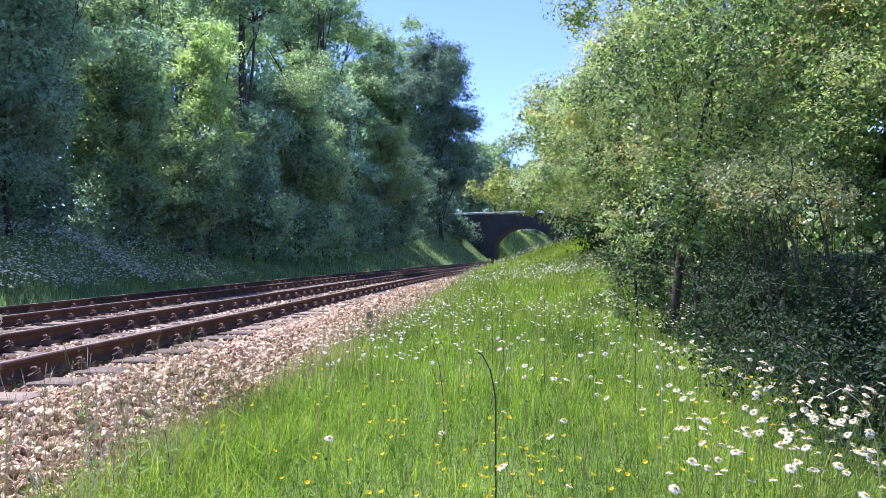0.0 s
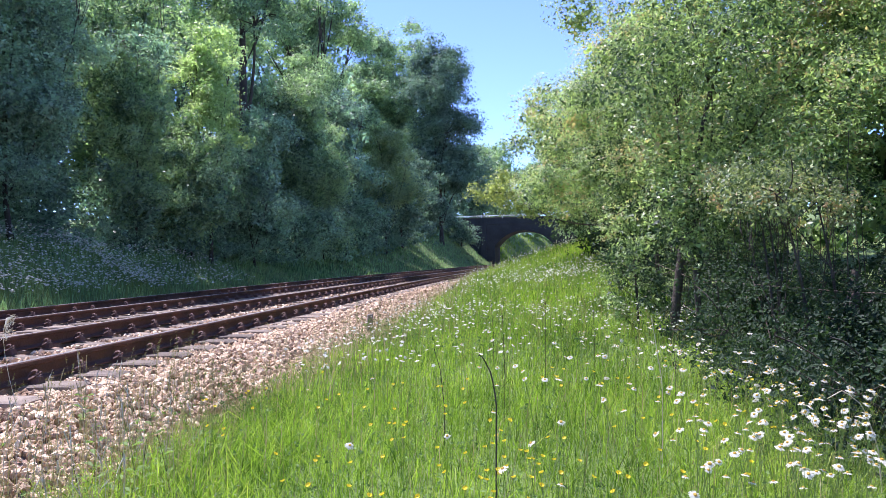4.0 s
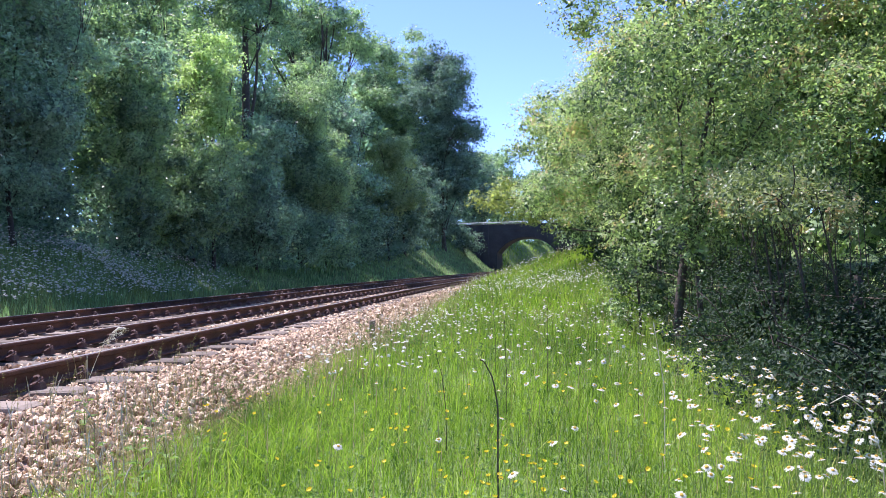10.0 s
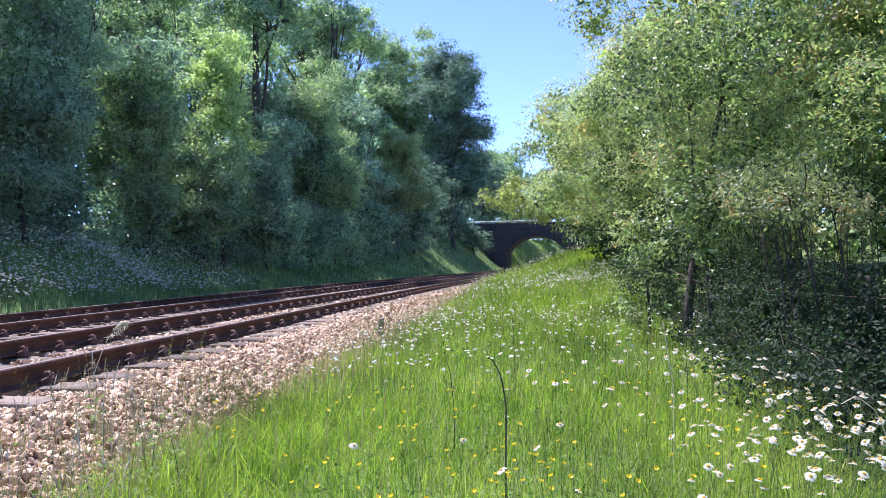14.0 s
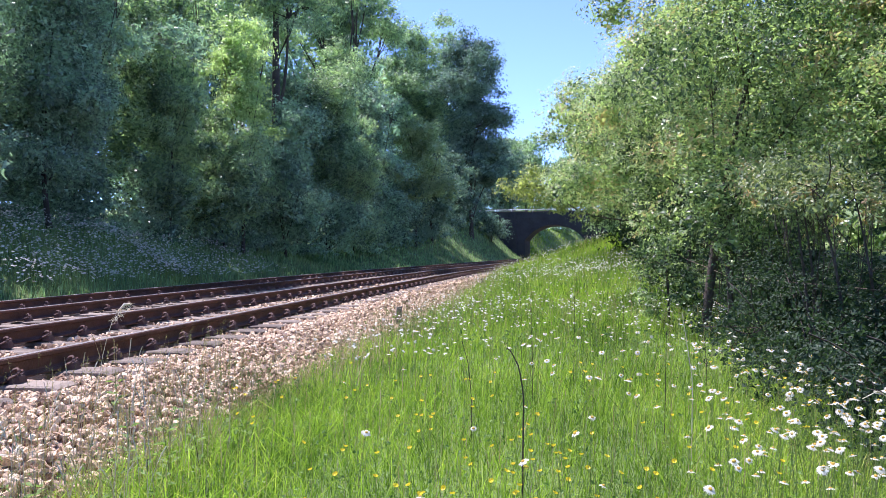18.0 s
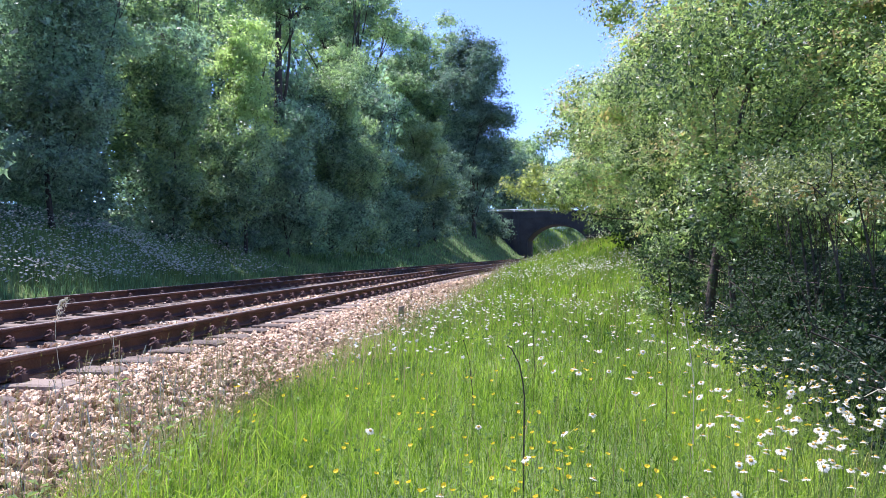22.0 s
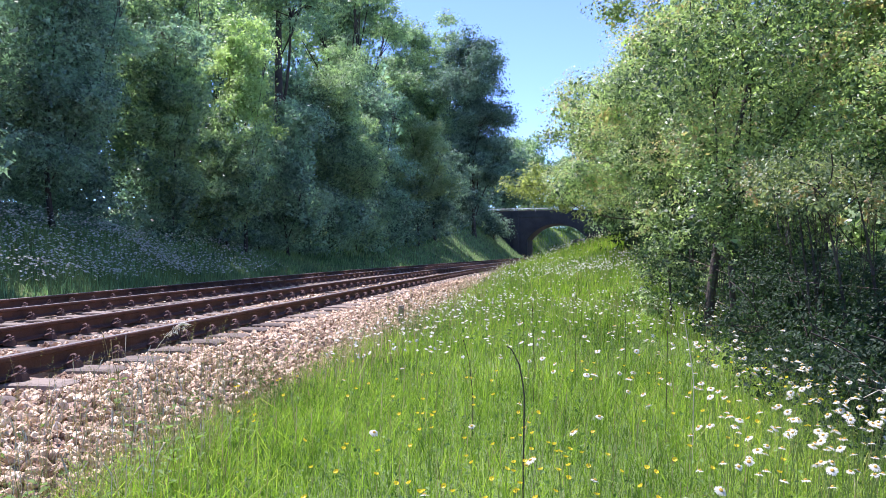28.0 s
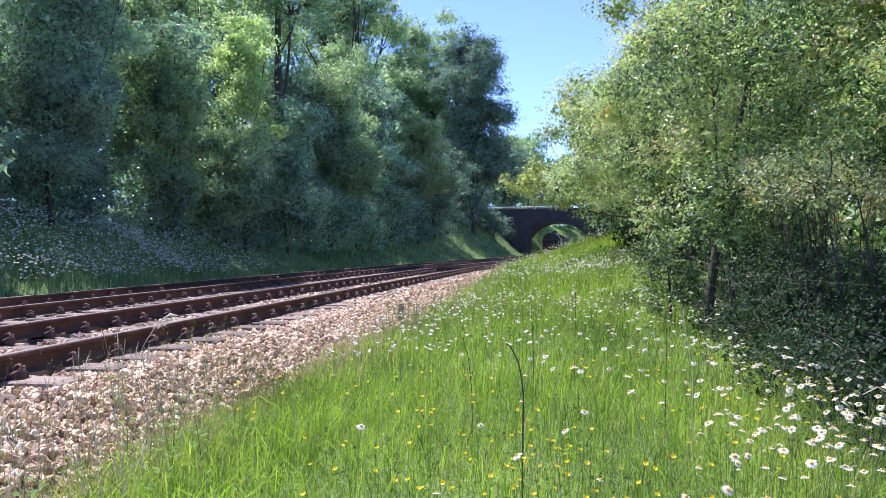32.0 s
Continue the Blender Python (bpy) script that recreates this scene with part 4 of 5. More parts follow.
def grass_patch(name, label, n, s0, s1, d0, d1, hmin, hmax, w, seed, material=None, power=1.0, patch=0.3, edge=0.0, bend=0.5):
    rng = np.random.default_rng(seed)
    s, d, x, y, z = scatter(n, s0, s1, d0, d1, rng, power, patch)
    far = x * x + y * y > 1.3 ** 2
    s, d, x, y, z = s[far], d[far], x[far], y[far], z[far]
    h = hmin + (hmax - hmin) * rng.random(len(x)) ** 1.8
    h *= 0.85 + 0.25 * lumps(x * 2.1 + 5, y * 2.1)
    if d0 > 0:
        h *= 0.5 + 0.5 * smooth01((d - 1.2) / 0.9)
        h *= 1 - 0.45 * smooth01((x - 1.7) / 0.9) * (y < 10)
    if edge:
        keep = rng.random(len(x)) < smooth01((d - d0) / edge) + 0.06
        x, y, z, h = x[keep], y[keep], z[keep], h[keep]
    v, f = blades(x, y, z - 0.02, h, np.full(len(x), w) * (0.6 + 0.8 * rng.random(len(x))), rng, bend)
    return tagged(new(name, fast_mesh(name, v, f, material or M_GRASS)), label, "grass", kind="stuff")


VERGE = "long bright green meadow grass on the verge"
grass_patch("meadow_grass", VERGE, 56000, -8.6, -2.5, 1.3, 7.0, 0.12, 0.38, 0.0033, 201, edge=0.5, bend=1.1)
grass_patch("meadow_grass", "drooping broad green grass blades on the verge", 10000, -8.6, -2.0, 1.35, 6.6, 0.22, 0.44, 0.0048, 213, edge=0.5, bend=1.5)
grass_patch("meadow_grass", VERGE, 30000, -2.6, 6.0, 1.2, 6.6, 0.16, 0.44, 0.0065, 202, edge=0.4, bend=0.8)
grass_patch("meadow_grass", VERGE, 26000, 5.8, 22.0, 1.2, 6.2, 0.2, 0.48, 0.012, 203, edge=0.4, bend=0.7)
grass_patch("meadow_grass", VERGE, 14000, 21.0, 100.0, 1.2, 9.0, 0.18, 0.38, 0.03, 204, edge=0.4, power=1.6)
grass_patch("meadow_grass", "arching broad green grass blades by the ballast", 1400, -7.0, -2.5, 1.2, 2.4, 0.22, 0.42, 0.0065, 216, bend=1.8)
grass_patch("dry_grass", "thin straw-coloured grass stalks among the meadow", 1200, -8.4, 8.0, 1.2, 6.5, 0.3, 0.55, 0.004, 205, M_STRAW, bend=0.25)
grass_patch("dry_grass", "straw-coloured grass stalks along the ballast's edge", 1500, -3.0, 16.0, 1.15, 2.3, 0.35, 0.6, 0.006, 211, M_STRAW, bend=0.3)
grass_patch("bank_grass", "shaded green grass on the bank beyond the tracks", 17000, -4, 30, -11.5, -6.75, 0.2, 0.42, 0.018, 206, M_BANK_GRASS)
grass_patch("bank_grass", "green grass on the steep cutting side", 14000, 29, 98, -14.5, -6.4, 0.22, 0.4, 0.045, 207, M_BANK_GRASS, power=1.3)
grass_patch("bank_grass", "green grass on the cutting beyond the bridge", 7000, 106, 210, -16.0, -6.3, 0.4, 0.7, 0.09, 208, power=1.3)
grass_patch("bank_grass", "green grass on the cutting beyond the bridge", 3500, 106, 210, 1.4, 11, 0.4, 0.7, 0.09, 209, power=1.3)
grass_patch("ballast_weeds", "fine dry and green grass at the ballast's edge", 4500, -7.2, 0.0, 0.95, 1.9, 0.14, 0.4, 0.0028, 212, M_STRAW, patch=0.7, bend=0.8)
grass_patch("ballast_weeds", "sparse grass creeping into the ballast's edge", 2600, -8.0, 6.0, 0.85, 1.6, 0.12, 0.4, 0.004, 210, bend=0.8)

grass_patch("ballast_weeds", "low green tufts rooted in the ballast's edge", 6000, -6.2, -2.6, 0.8, 1.75, 0.1, 0.3, 0.0036, 214, patch=0.5, edge=0.6, bend=1.3)
grass_patch("ballast_weeds", "fine straw-coloured grass over the ballast's edge", 4500, -5.8, 1.0, 0.6, 1.7, 0.18, 0.42, 0.0022, 215, M_STRAW, patch=0.6, edge=0.7, bend=1.1)

# ---- herbs and seeding grasses among the blades ----


def herb_field(name, label, n, s0, s1, d0, d1, hmax, size, seed, material, power=1.0):
    """Small broad leaves of clover, plantain and vetch at all heights of the sward."""
    rng = np.random.default_rng(seed)
    s, d, x, y, z = scatter(n, s0, s1, d0, d1, rng, power, 0.7)
    far = x * x + y * y > 1.5 ** 2
    x, y, z = x[far], y[far], z[far]
    m = len(x)
    c = np.repeat(np.stack([x, y, z + 0.04 + hmax * rng.random(m) ** 1.3], -1), 3, axis=0) + rng.normal(size=(3 * m, 3)) * size * 0.6
    v, f = leaf_arrays(c, rng.normal(size=(3 * m, 3)) * 0.6 + np.array([0, 0, 0.8]), size * (0.6 + 0.8 * rng.random(3 * m)), rng)
    return tagged(new(name, fast_mesh(name, v, f, material)), label, "plants", kind="stuff")


def seeding_grass(name, label, n, s0, s1, d0, d1, hmin, hmax, w, seed, material, power=1.0, patch=0.6):
    """Thin stalks, each with a loose head of small spikelets near its tip."""
    rng = np.random.default_rng(seed)
    s, d, x, y, z = scatter(n, s0, s1, d0, d1, rng, power, patch)
    z = np.maximum(z, np.where(d < 1.75, bed_z(d), z))
    far = x * x + y * y > 1.9 ** 2
    x, y, z = x[far], y[far], z[far]
    m = len(x)
    h = hmin + (hmax - hmin) * rng.random(m)
    lean = rng.normal(size=(m, 2)) * 0.1 + np.array([0.08, -0.02])
    top = np.stack([x + lean[:, 0] * h, y + lean[:, 1] * h, z + h], -1)
    foot = np.stack([x, y, z - 0.02], -1)
    mid = (foot + top) / 2 - np.stack([lean[:, 0] * h, lean[:, 1] * h, np.zeros(m)], -1) * 0.25
    a = rng.random(m) * math.pi
    side = np.stack([np.cos(a), np.sin(a), np.zeros(m)], -1) * w / 2
    stalk = np.stack([foot - side, foot + side, mid + side, mid - side, mid - side, mid + side, top + side * 0.5, top - side * 0.5], 1).reshape(-1, 3)
    sf = np.arange(8 * m).reshape(-1, 4)
    stalk_f = np.concatenate([sf[:, [0, 1, 2]], sf[:, [0, 2, 3]]])
    k = 7
    u = rng.random((m, k, 1))
    along = top[:, None] * (1 - 0.22 * u) + mid[:, None] * 0.22 * u
    c = (along + rng.normal(size=(m, k, 3)) * w * np.array([2.2, 2.2, 1.0])).reshape(-1, 3)
    head = leaf_arrays(c, rng.normal(size=(m * k, 3)) * np.array([1, 1, 0.2]), w * 5 * (0.7 + 0.7 * rng.random(m * k)), rng, 0.3, small=True)
    return tagged(new(name, fast_mesh(name, *joined([(stalk, stalk_f), head]), material)), label, "grass", kind="stuff")


herb_field("meadow_herbs", "low broad-leaved herbs and clover among the meadow grass", 7000, -7.6, 1.0, 1.5, 6.4, 0.2, 0.024, 231, M_HERB)
herb_field("meadow_herbs", "low broad-leaved herbs and clover among the meadow grass", 3500, 0.0, 14.0, 1.4, 6.0, 0.24, 0.045, 232, M_HERB, 1.3)
herb_field("edge_herbs", "leafy green weeds along the ballast's edge", 900, -6.6, 4.0, 0.95, 1.8, 0.26, 0.024, 233, M_HERB)
seeding_grass("seeding_grass", "seeding meadow grasses with pale brownish heads", 1300, -7.0, 2.0, 1.5, 6.2, 0.3, 0.55, 0.0022, 234, M_SEEDING)
seeding_grass("seeding_grass", "seeding meadow grasses with pale brownish heads", 1300, 1.0, 20.0, 1.4, 6.0, 0.36, 0.6, 0.005, 235, M_SEEDING, 1.3)
seeding_grass("edge_grass", "wispy seeding grass stalks along the ballast's edge", 1000, -6.4, -2.5, 0.95, 1.9, 0.2, 0.46, 0.002, 236, M_SEEDING, patch=0.5)
seeding_grass("edge_grass", "wispy seeding grass stalks along the ballast's edge", 600, -2.0, 14.0, 1.2, 1.9, 0.2, 0.46, 0.004, 237, M_STRAW, patch=0.6)

# ---- daisies and buttercups ----


def daisy_mesh(radius, petals, rng):
    v, f = [], []
    for k in range(petals):
        a = 2 * math.pi * k / petals + rng.normal() * 0.06
        L = radius * (0.9 + 0.2 * rng.random())
        w = radius * 0.125
        ca, sa = math.cos(a), math.sin(a)
        dz = -radius * (0.05 + 0.25 * rng.random())
        for r, ww, z in ((0.22, 0.5, 0.0), (0.62, 1.0, dz * 0.3), (0.95, 0.6, dz)):
            v += [(ca * L * r - sa * w * ww, sa * L * r + ca * w * ww, z), (ca * L * r + sa * w * ww, sa * L * r - ca * w * ww, z)]
        b = k * 6
        f += [(b, b + 1, b + 3, b + 2), (b + 2, b + 3, b + 5, b + 4)]
    return fast_mesh("petals", np.array(v), np.array(f), M_PETAL)


def dome_mesh(name, radius, height, material, rings=2, seg=9):
    bm = bmesh.new()
    prev = [bm.verts.new((radius * math.cos(2 * math.pi * k / seg), radius * math.sin(2 * math.pi * k / seg), 0)) for k in range(seg)]
    for q in range(1, rings + 1):
        if q == rings:
            t = bm.verts.new((0, 0, height))
            for k in range(seg):
                bm.faces.new((prev[k], prev[(k + 1) % seg], t))
        else:
            a = q / rings * math.pi / 2
            cur = [bm.verts.new((radius * math.cos(a) * math.cos(2 * math.pi * k / seg), radius * math.cos(a) * math.sin(2 * math.pi * k / seg), height * math.sin(a))) for k in range(seg)]
            for k in range(seg):
                bm.faces.new((prev[k], prev[(k + 1) % seg], cur[(k + 1) % seg], cur[k]))
            prev = cur
    me = bpy.data.meshes.new(name)
    bm.to_mesh(me)
    bm.free()
    me.materials.append(material)
    return me


frng = np.random.default_rng(31)
PETALS = [daisy_mesh(0.0175, 19, frng), daisy_mesh(0.015, 16, frng), daisy_mesh(0.02, 21, frng)]
DISC = dome_mesh("disc", 0.0065, 0.005, M_DISC)
DAISY = "white ox-eye daisy with a yellow centre on a thin green stem"


def daisy(height, kind, tilt, turn, nod):
    base = tagged(new("oxeye_daisy"), DAISY, "flower", group="ox-eye daisies")
    top = np.array([math.cos(turn) * nod * height, math.sin(turn) * nod * height, height])
    child("stem", fast_mesh("stem", *tube_arrays(bezier((0, 0, 0), (0, 0, height * 0.6), top, 6), np.linspace(0.0014, 0.001, 6), 4), M_STEM, True), base)
    head = child("petals", PETALS[kind], base)
    head.matrix_basis = Matrix.Translation(top) @ Matrix.Rotation(turn, 4, "Z") @ Matrix.Rotation(tilt, 4, "Y")
    d = child("disc", DISC, head, "yellow disc")
    d.matrix_basis = Matrix.Translation((0, 0, 0.001))
    return base


MODELS = [daisy(0.42 + 0.05 * (k % 6), k % 3, (0.1 + 0.12 * (k % 5)) * (2.0 if k in (2, 7) else 1.0), (-1.5 if k % 3 else 1.9) + 1.0 * math.sin(k * 2.7), 0.1 + 0.03 * (k % 4)) for k in range(10)]
for k, m in enumerate(MODELS):
    x, y = 1.1 + 0.12 * k, 2.7 + 0.23 * (k * 7 % 10)
    m.matrix_basis = pose(x, y, float(ground_at(x, y)), 0, 0, 9 * k - 45)
near_daisies = list(MODELS)
made = 0
while made < 160:
    y = 2.2 + 5.0 * frng.random() ** 1.1
    x = -0.45 * y + (0.62 + 0.45) * y * frng.random() ** 0.55
    s, d = to_line(x, y)
    if d < 2.0 or x > 2.35 or x * x + y * y < 2.0:
        continue
    if frng.random() > 0.1 + 0.9 * smooth01((x / y - 0.02) / 0.4) + 0.25 * (y > 4):
        continue
    c = copy_thing(MODELS[int(frng.integers(10))], pose(x, y, float(ground_sd(s, d)), frng.normal() * 6, 5 + frng.normal() * 5, frng.normal() * 28))
    near_daisies.append(c)
    made += 1

for k in range(130):
    y = 2.6 + (2.2 if k < 70 else 1.0) * frng.random()
    x = min(2.3, y * ((0.34 if k < 70 else 0.46) + (0.27 if k < 70 else 0.15) * frng.random() ** 0.8))
    near_daisies.append(copy_thing(MODELS[int(frng.integers(10))], pose(x, y, float(ground_at(x, y)), frng.normal() * 8, 5 + frng.normal() * 8, frng.normal() * 28)))


def flower_field(name, label, n, s0, s1, d0, d1, hmin, hmax, r, seed, power=1.0, patch=0.75, material=None, category="flowers"):
    rng = np.random.default_rng(seed)
    s, d, x, y, z = scatter(n, s0, s1, d0, d1, rng, power, patch)
    if d0 > 0:
        keep = (x < 2.4) | (y > 9)
        s, d, x, y, z = s[keep], d[keep], x[keep], y[keep], z[keep]
    n = len(x)
    h = hmin + (hmax - hmin) * rng.random(n)
    c = np.stack([x, y, z + h], -1)
    nrm = rng.normal(size=(n, 3)) * 0.35 + np.array([0.1, -0.15, 1.0])
    nrm /= np.linalg.norm(nrm, axis=1)[:, None]
    a = np.cross(nrm, rng.normal(size=(n, 3)))
    a /= np.linalg.norm(a, axis=1)[:, None]
    b = np.cross(nrm, a)
    rr = r * (0.75 + 0.5 * rng.random(n))
    ang = np.arange(10) * 2 * np.pi / 10
    wob = np.where(np.arange(10) % 2, 0.55, 1.0)
    ring = c[:, None] + rr[:, None, None] * wob[None, :, None] * (np.cos(ang)[None, :, None] * a[:, None] + np.sin(ang)[None, :, None] * b[:, None])
    v = np.concatenate([c[:, None] + nrm[:, None] * rr[:, None, None] * 0.15, ring], 1)
    k = np.arange(n)[:, None] * 11
    f = np.concatenate([k + [[0, 1 + q, 1 + (q + 1) % 10]] for q in range(10)], 1).reshape(-1, 3)
    ob = tagged(new(name, fast_mesh(name, v.reshape(-1, 3), f, material or M_PETAL)), label, category, kind="stuff")
    foot = np.stack([x - 0.03, y, z - 0.02], -1)
    thin = np.array([0.0025, 0.0, 0.0])
    child("stems", fast_mesh("stems", np.stack([foot - thin, foot + thin, c - nrm * 0.004], 1).reshape(-1, 3), np.arange(3 * n).reshape(-1, 3), M_STEM), ob, kind="stuff")
    return ob


flower_field("daisy_field", "drift of small white ox-eye daisies in the verge grass", 4300, -3.0, 12.0, 1.9, 6.2, 0.36, 0.56, 0.019, 221, power=1.2, patch=0.95)
flower_field("daisy_field", "drift of small white ox-eye daisies in the verge grass", 1200, 9.0, 30.0, 1.9, 5.6, 0.36, 0.5, 0.023, 222, power=1.6, patch=0.9)
flower_field("daisy_field", "shaded white daisies covering the bank beyond the tracks", 8000, -3.5, 13.0, -10.8, -7.1, 0.3, 0.66, 0.037, 223, patch=0.6)
flower_field("daisy_field", "shaded white daisies covering the bank beyond the tracks", 2000, 12.0, 20.0, -10.0, -7.1, 0.3, 0.5, 0.037, 224, patch=0.6, power=1.4)

CUP = dome_mesh("cup", 0.011, -0.007, M_BUTTER, 2, 7)


def buttercup(height):
    base = tagged(new("buttercup"), "yellow buttercup in the verge grass", "flower", group="buttercups")
    child("stem", fast_mesh("stem", *tube_arrays(bezier((0, 0, 0), (0.01, 0, height * 0.6), (0.03, 0.01, height), 5), 0.0009, 4), M_STEM, True), base)
    c = child("petals", CUP, base)
    c.matrix_basis = pose(0.03, 0.01, height, 20, 10, 0)
    return base


cups = [buttercup(0.36), buttercup(0.42)]
for k, m in enumerate(cups):
    m.matrix_basis = pose(0.3 + 0.2 * k, 3.0, float(ground_at(0.3, 3.0)), 0, 0, 50 * k)
for k in range(150):
    y = 2.3 + 3.2 * frng.random() if k % 4 else 2.9 + 0.35 * frng.normal()
    x = y * (-0.28 + 0.8 * frng.random()) if k % 4 else 0.42 + 0.16 * frng.normal()
    y = max(y, 2.1)
    if float(to_line(x, y)[1]) < 1.9:
        continue
    copy_thing(cups[k % 2], pose(x, y, float(ground_at(x, y)), frng.normal() * 8, frng.normal() * 8, frng.random() * 360))

# ---- tall dead stems ----


def dead_stem(x, y, pts, label, r=0.006, material=None, tip=True):
    z = float(ground_at(x, y))
    ob = tagged(new("tall_stem"), label, "plant")
    ob.matrix_basis = pose(x, y, z)
    P = np.array(pts, float)
    t = np.linspace(0, len(P) - 1, 14)
    Q = np.stack([np.interp(t, np.arange(len(P)), P[:, k]) for k in range(3)], -1)
    child("stalk", fast_mesh("stalk", *tube_arrays(Q, np.linspace(r, r * 0.6, 14), 6), material or M_DEADSTEM, True), ob)
    if tip:
        e = Q[-1]
        child("bud", fast_mesh("bud", *tube_arrays([e, e + (Q[-1] - Q[-2]) * 0.15, e + (Q[-1] - Q[-2]) * 0.5], [r * 0.8, r * 1.7, r * 0.5], 6), material or M_DEADSTEM, True), ob)
    return ob


dead_stem(0.34, 3.25, [(0, 0, 0), (0.005, 0, 0.35), (0.01, 0, 0.6), (-0.01, 0, 0.72), (-0.045, 0, 0.79), (-0.06, 0, 0.80)], "tall dark hooked dead stem standing in the meadow", 0.0045)
dead_stem(0.17, 4.4, [(0, 0, 0), (0.0, 0, 0.35), (-0.02, 0, 0.55), (-0.05, 0, 0.66)], "dark dead stem standing in the meadow", 0.003)
for k, (x, y, h) in enumerate([(0.62, 5.2, 0.75), (1.05, 6.0, 0.8), (1.3, 4.4, 0.7), (1.6, 6.6, 0.8), (0.85, 8.0, 0.9), (1.9, 5.4, 0.75)]):
    dead_stem(x, y, [(0, 0, 0), (0.01, 0, h * 0.5), (0.02 * math.sin(k), 0, h)], "thin dark sorrel stem in the meadow", 0.0025)

dead_stem(2.15, 3.6, [(0.14, 0, 0), (0.12, 0, 0.3), (0.05, 0, 0.5), (-0.05, 0, 0.58), (-0.13, 0, 0.54)], "pale dry arching cane beside the hedge", 0.0035, M_PALE, False)
dead_stem(1.36, 4.1, [(0, 0, 0), (0.01, 0, 0.5), (-0.04, 0, 0.84)], "tall pale grass stalk with a thick seed head", 0.003, M_PALE)

# ---- seeding grass stalks by the ballast ----
M_SEED = M_STRAW


def grass_stalk(x, y, h, lean, turn, label):
    ob = tagged(new("grass_stalk"), label, "plant", group="grass stalks")
    ob.matrix_basis = pose(x, y, float(np.maximum(ground_at(x, y), bed_z(to_line(x, y)[1]))) - 0.01, 0, 0, turn)
    tall = h > 0.9
    P = bezier((0, 0, 0), (0, 0, h * (1.0 if tall else 0.75)), (lean, 0, h * (0.96 if tall else 1.0)), 10)
    child("stalk", fast_mesh("stalk", *tube_arrays(P, np.linspace(0.0018, 0.001, 10), 4), M_PALE if h > 0.9 or h % 0.02 < 0.012 else M_STRAW, True), ob)
    child("seed_head", fast_mesh("seed_head", *tube_arrays(P[7:], [0.002, 0.009 if tall else 0.003, 0.002], 6), M_PALE if h > 0.9 or h % 0.02 < 0.012 else M_SEED, True), ob)
    if tall:
        rng = np.random.default_rng(5)
        c = P[6] + (P[9] - P[6]) * rng.random((70, 1)) + rng.normal(size=(70, 3)) * 0.008
        child("awns", fast_mesh("awns", *leaf_arrays(c, rng.normal(size=(70, 3)), np.full(70, 0.03), rng, 0.12, small=True), M_PALE), ob)
    return ob


stalks = [grass_stalk(-1.78, 3.75, 1.0, 0.16, 0, "pale seeding grass stalk swaying beside the ballast")]
srng = np.random.default_rng(77)
for k in range(90):
    y = 3.2 + 1.6 * srng.random()
    s0 = y - 9.3
    d0 = 1.15 + 0.9 * srng.random()
    x, y = on_line(s0, d0)
    stalks.append(grass_stalk(float(x), float(y), 0.3 + 0.35 * srng.random(), 0.03 + 0.08 * srng.random(), 360 * srng.random(), "thin seeding grass stalk at the ballast's edge"))


# ---- broad-leaved weeds by the ballast ----


def weed(x, y, h, seed):
    rng = np.random.default_rng(seed)
    ob = tagged(new("leafy_weed"), "small leafy green weed at the ballast's edge", "plant", group="leafy weeds")
    ob.matrix_basis = pose(x, y, float(np.maximum(ground_at(x, y), bed_z(to_line(x, y)[1]))) - 0.01, 0, 0, 360 * rng.random())
    P = bezier((0, 0, 0), (0.01, 0, h * 0.5), (0.03 + 0.04 * rng.random(), 0, h), 8)
    child("stem", fast_mesh("stem", *tube_arrays(P, np.linspace(0.003, 0.0014, 8), 5), M_DEADSTEM if seed % 3 == 0 else M_STEM, True), ob)
    for k in range(8):
        a, t = k * 2.4 + rng.random(), 0.15 + 0.1 * k
        c = P[min(7, int(t * 7))] + np.array([math.cos(a), math.sin(a), 0.2]) * 0.03
        L = 0.05 * (1.3 - 0.7 * t)
        u, w = np.array([math.cos(a), math.sin(a), 0.35]), np.array([-math.sin(a), math.cos(a), 0])
        v = np.array([c - u * L * 0.6, c + w * L * 0.35, c + u * L * 0.2 + w * L * 0.4, c + u * L, c + u * L * 0.2 - w * L * 0.4, c - w * L * 0.35]) + np.array([[0, 0, 0], [0, 0, 0.006], [0, 0, 0.008], [0, 0, -0.008], [0, 0, 0.008], [0, 0, 0.006]])
        child("leaf", fast_mesh("leaf", v, np.array([(0, 1, 2, 3), (0, 3, 4, 5)]), M_HERB), ob)
    return ob


weeds = []
for k in range(26):
    s0, d0 = -6.4 + 2.6 * srng.random(), 1.0 + 1.0 * srng.random()
    x, y = on_line(s0, d0)
    weeds.append(weed(float(x), float(y), 0.22 + 0.25 * srng.random(), 400 + k))

# ---- steam train ----
loco = tagged(new("steam_locomotive"), "black tank locomotive running bunker first towards the bridge", "locomotive")
RY = Matrix.Rotation(math.pi / 2, 4, "X")
ZB = RAIL_TOP + 2.35
part("boiler", cyl_bm(0.78, 0.78, 5.2, Matrix.Translation((0, 4.0, ZB)) @ RY, 32), M_BLACK, loco, smooth=False)
part("smokebox", cyl_bm(0.85, 0.85, 1.5, Matrix.Translation((0, 0.9, ZB)) @ RY, 32), M_BLACK, loco)
part("smokebox_door", cyl_bm(0.68, 0.55, 0.14, Matrix.Translation((0, 0.09, ZB)) @ RY, 32), M_BLACK, loco)
part("chimney", cyl_bm(0.3, 0.24, 0.75, Matrix.Translation((0, 0.9, ZB + 1.1)), 20), M_BLACK, loco)
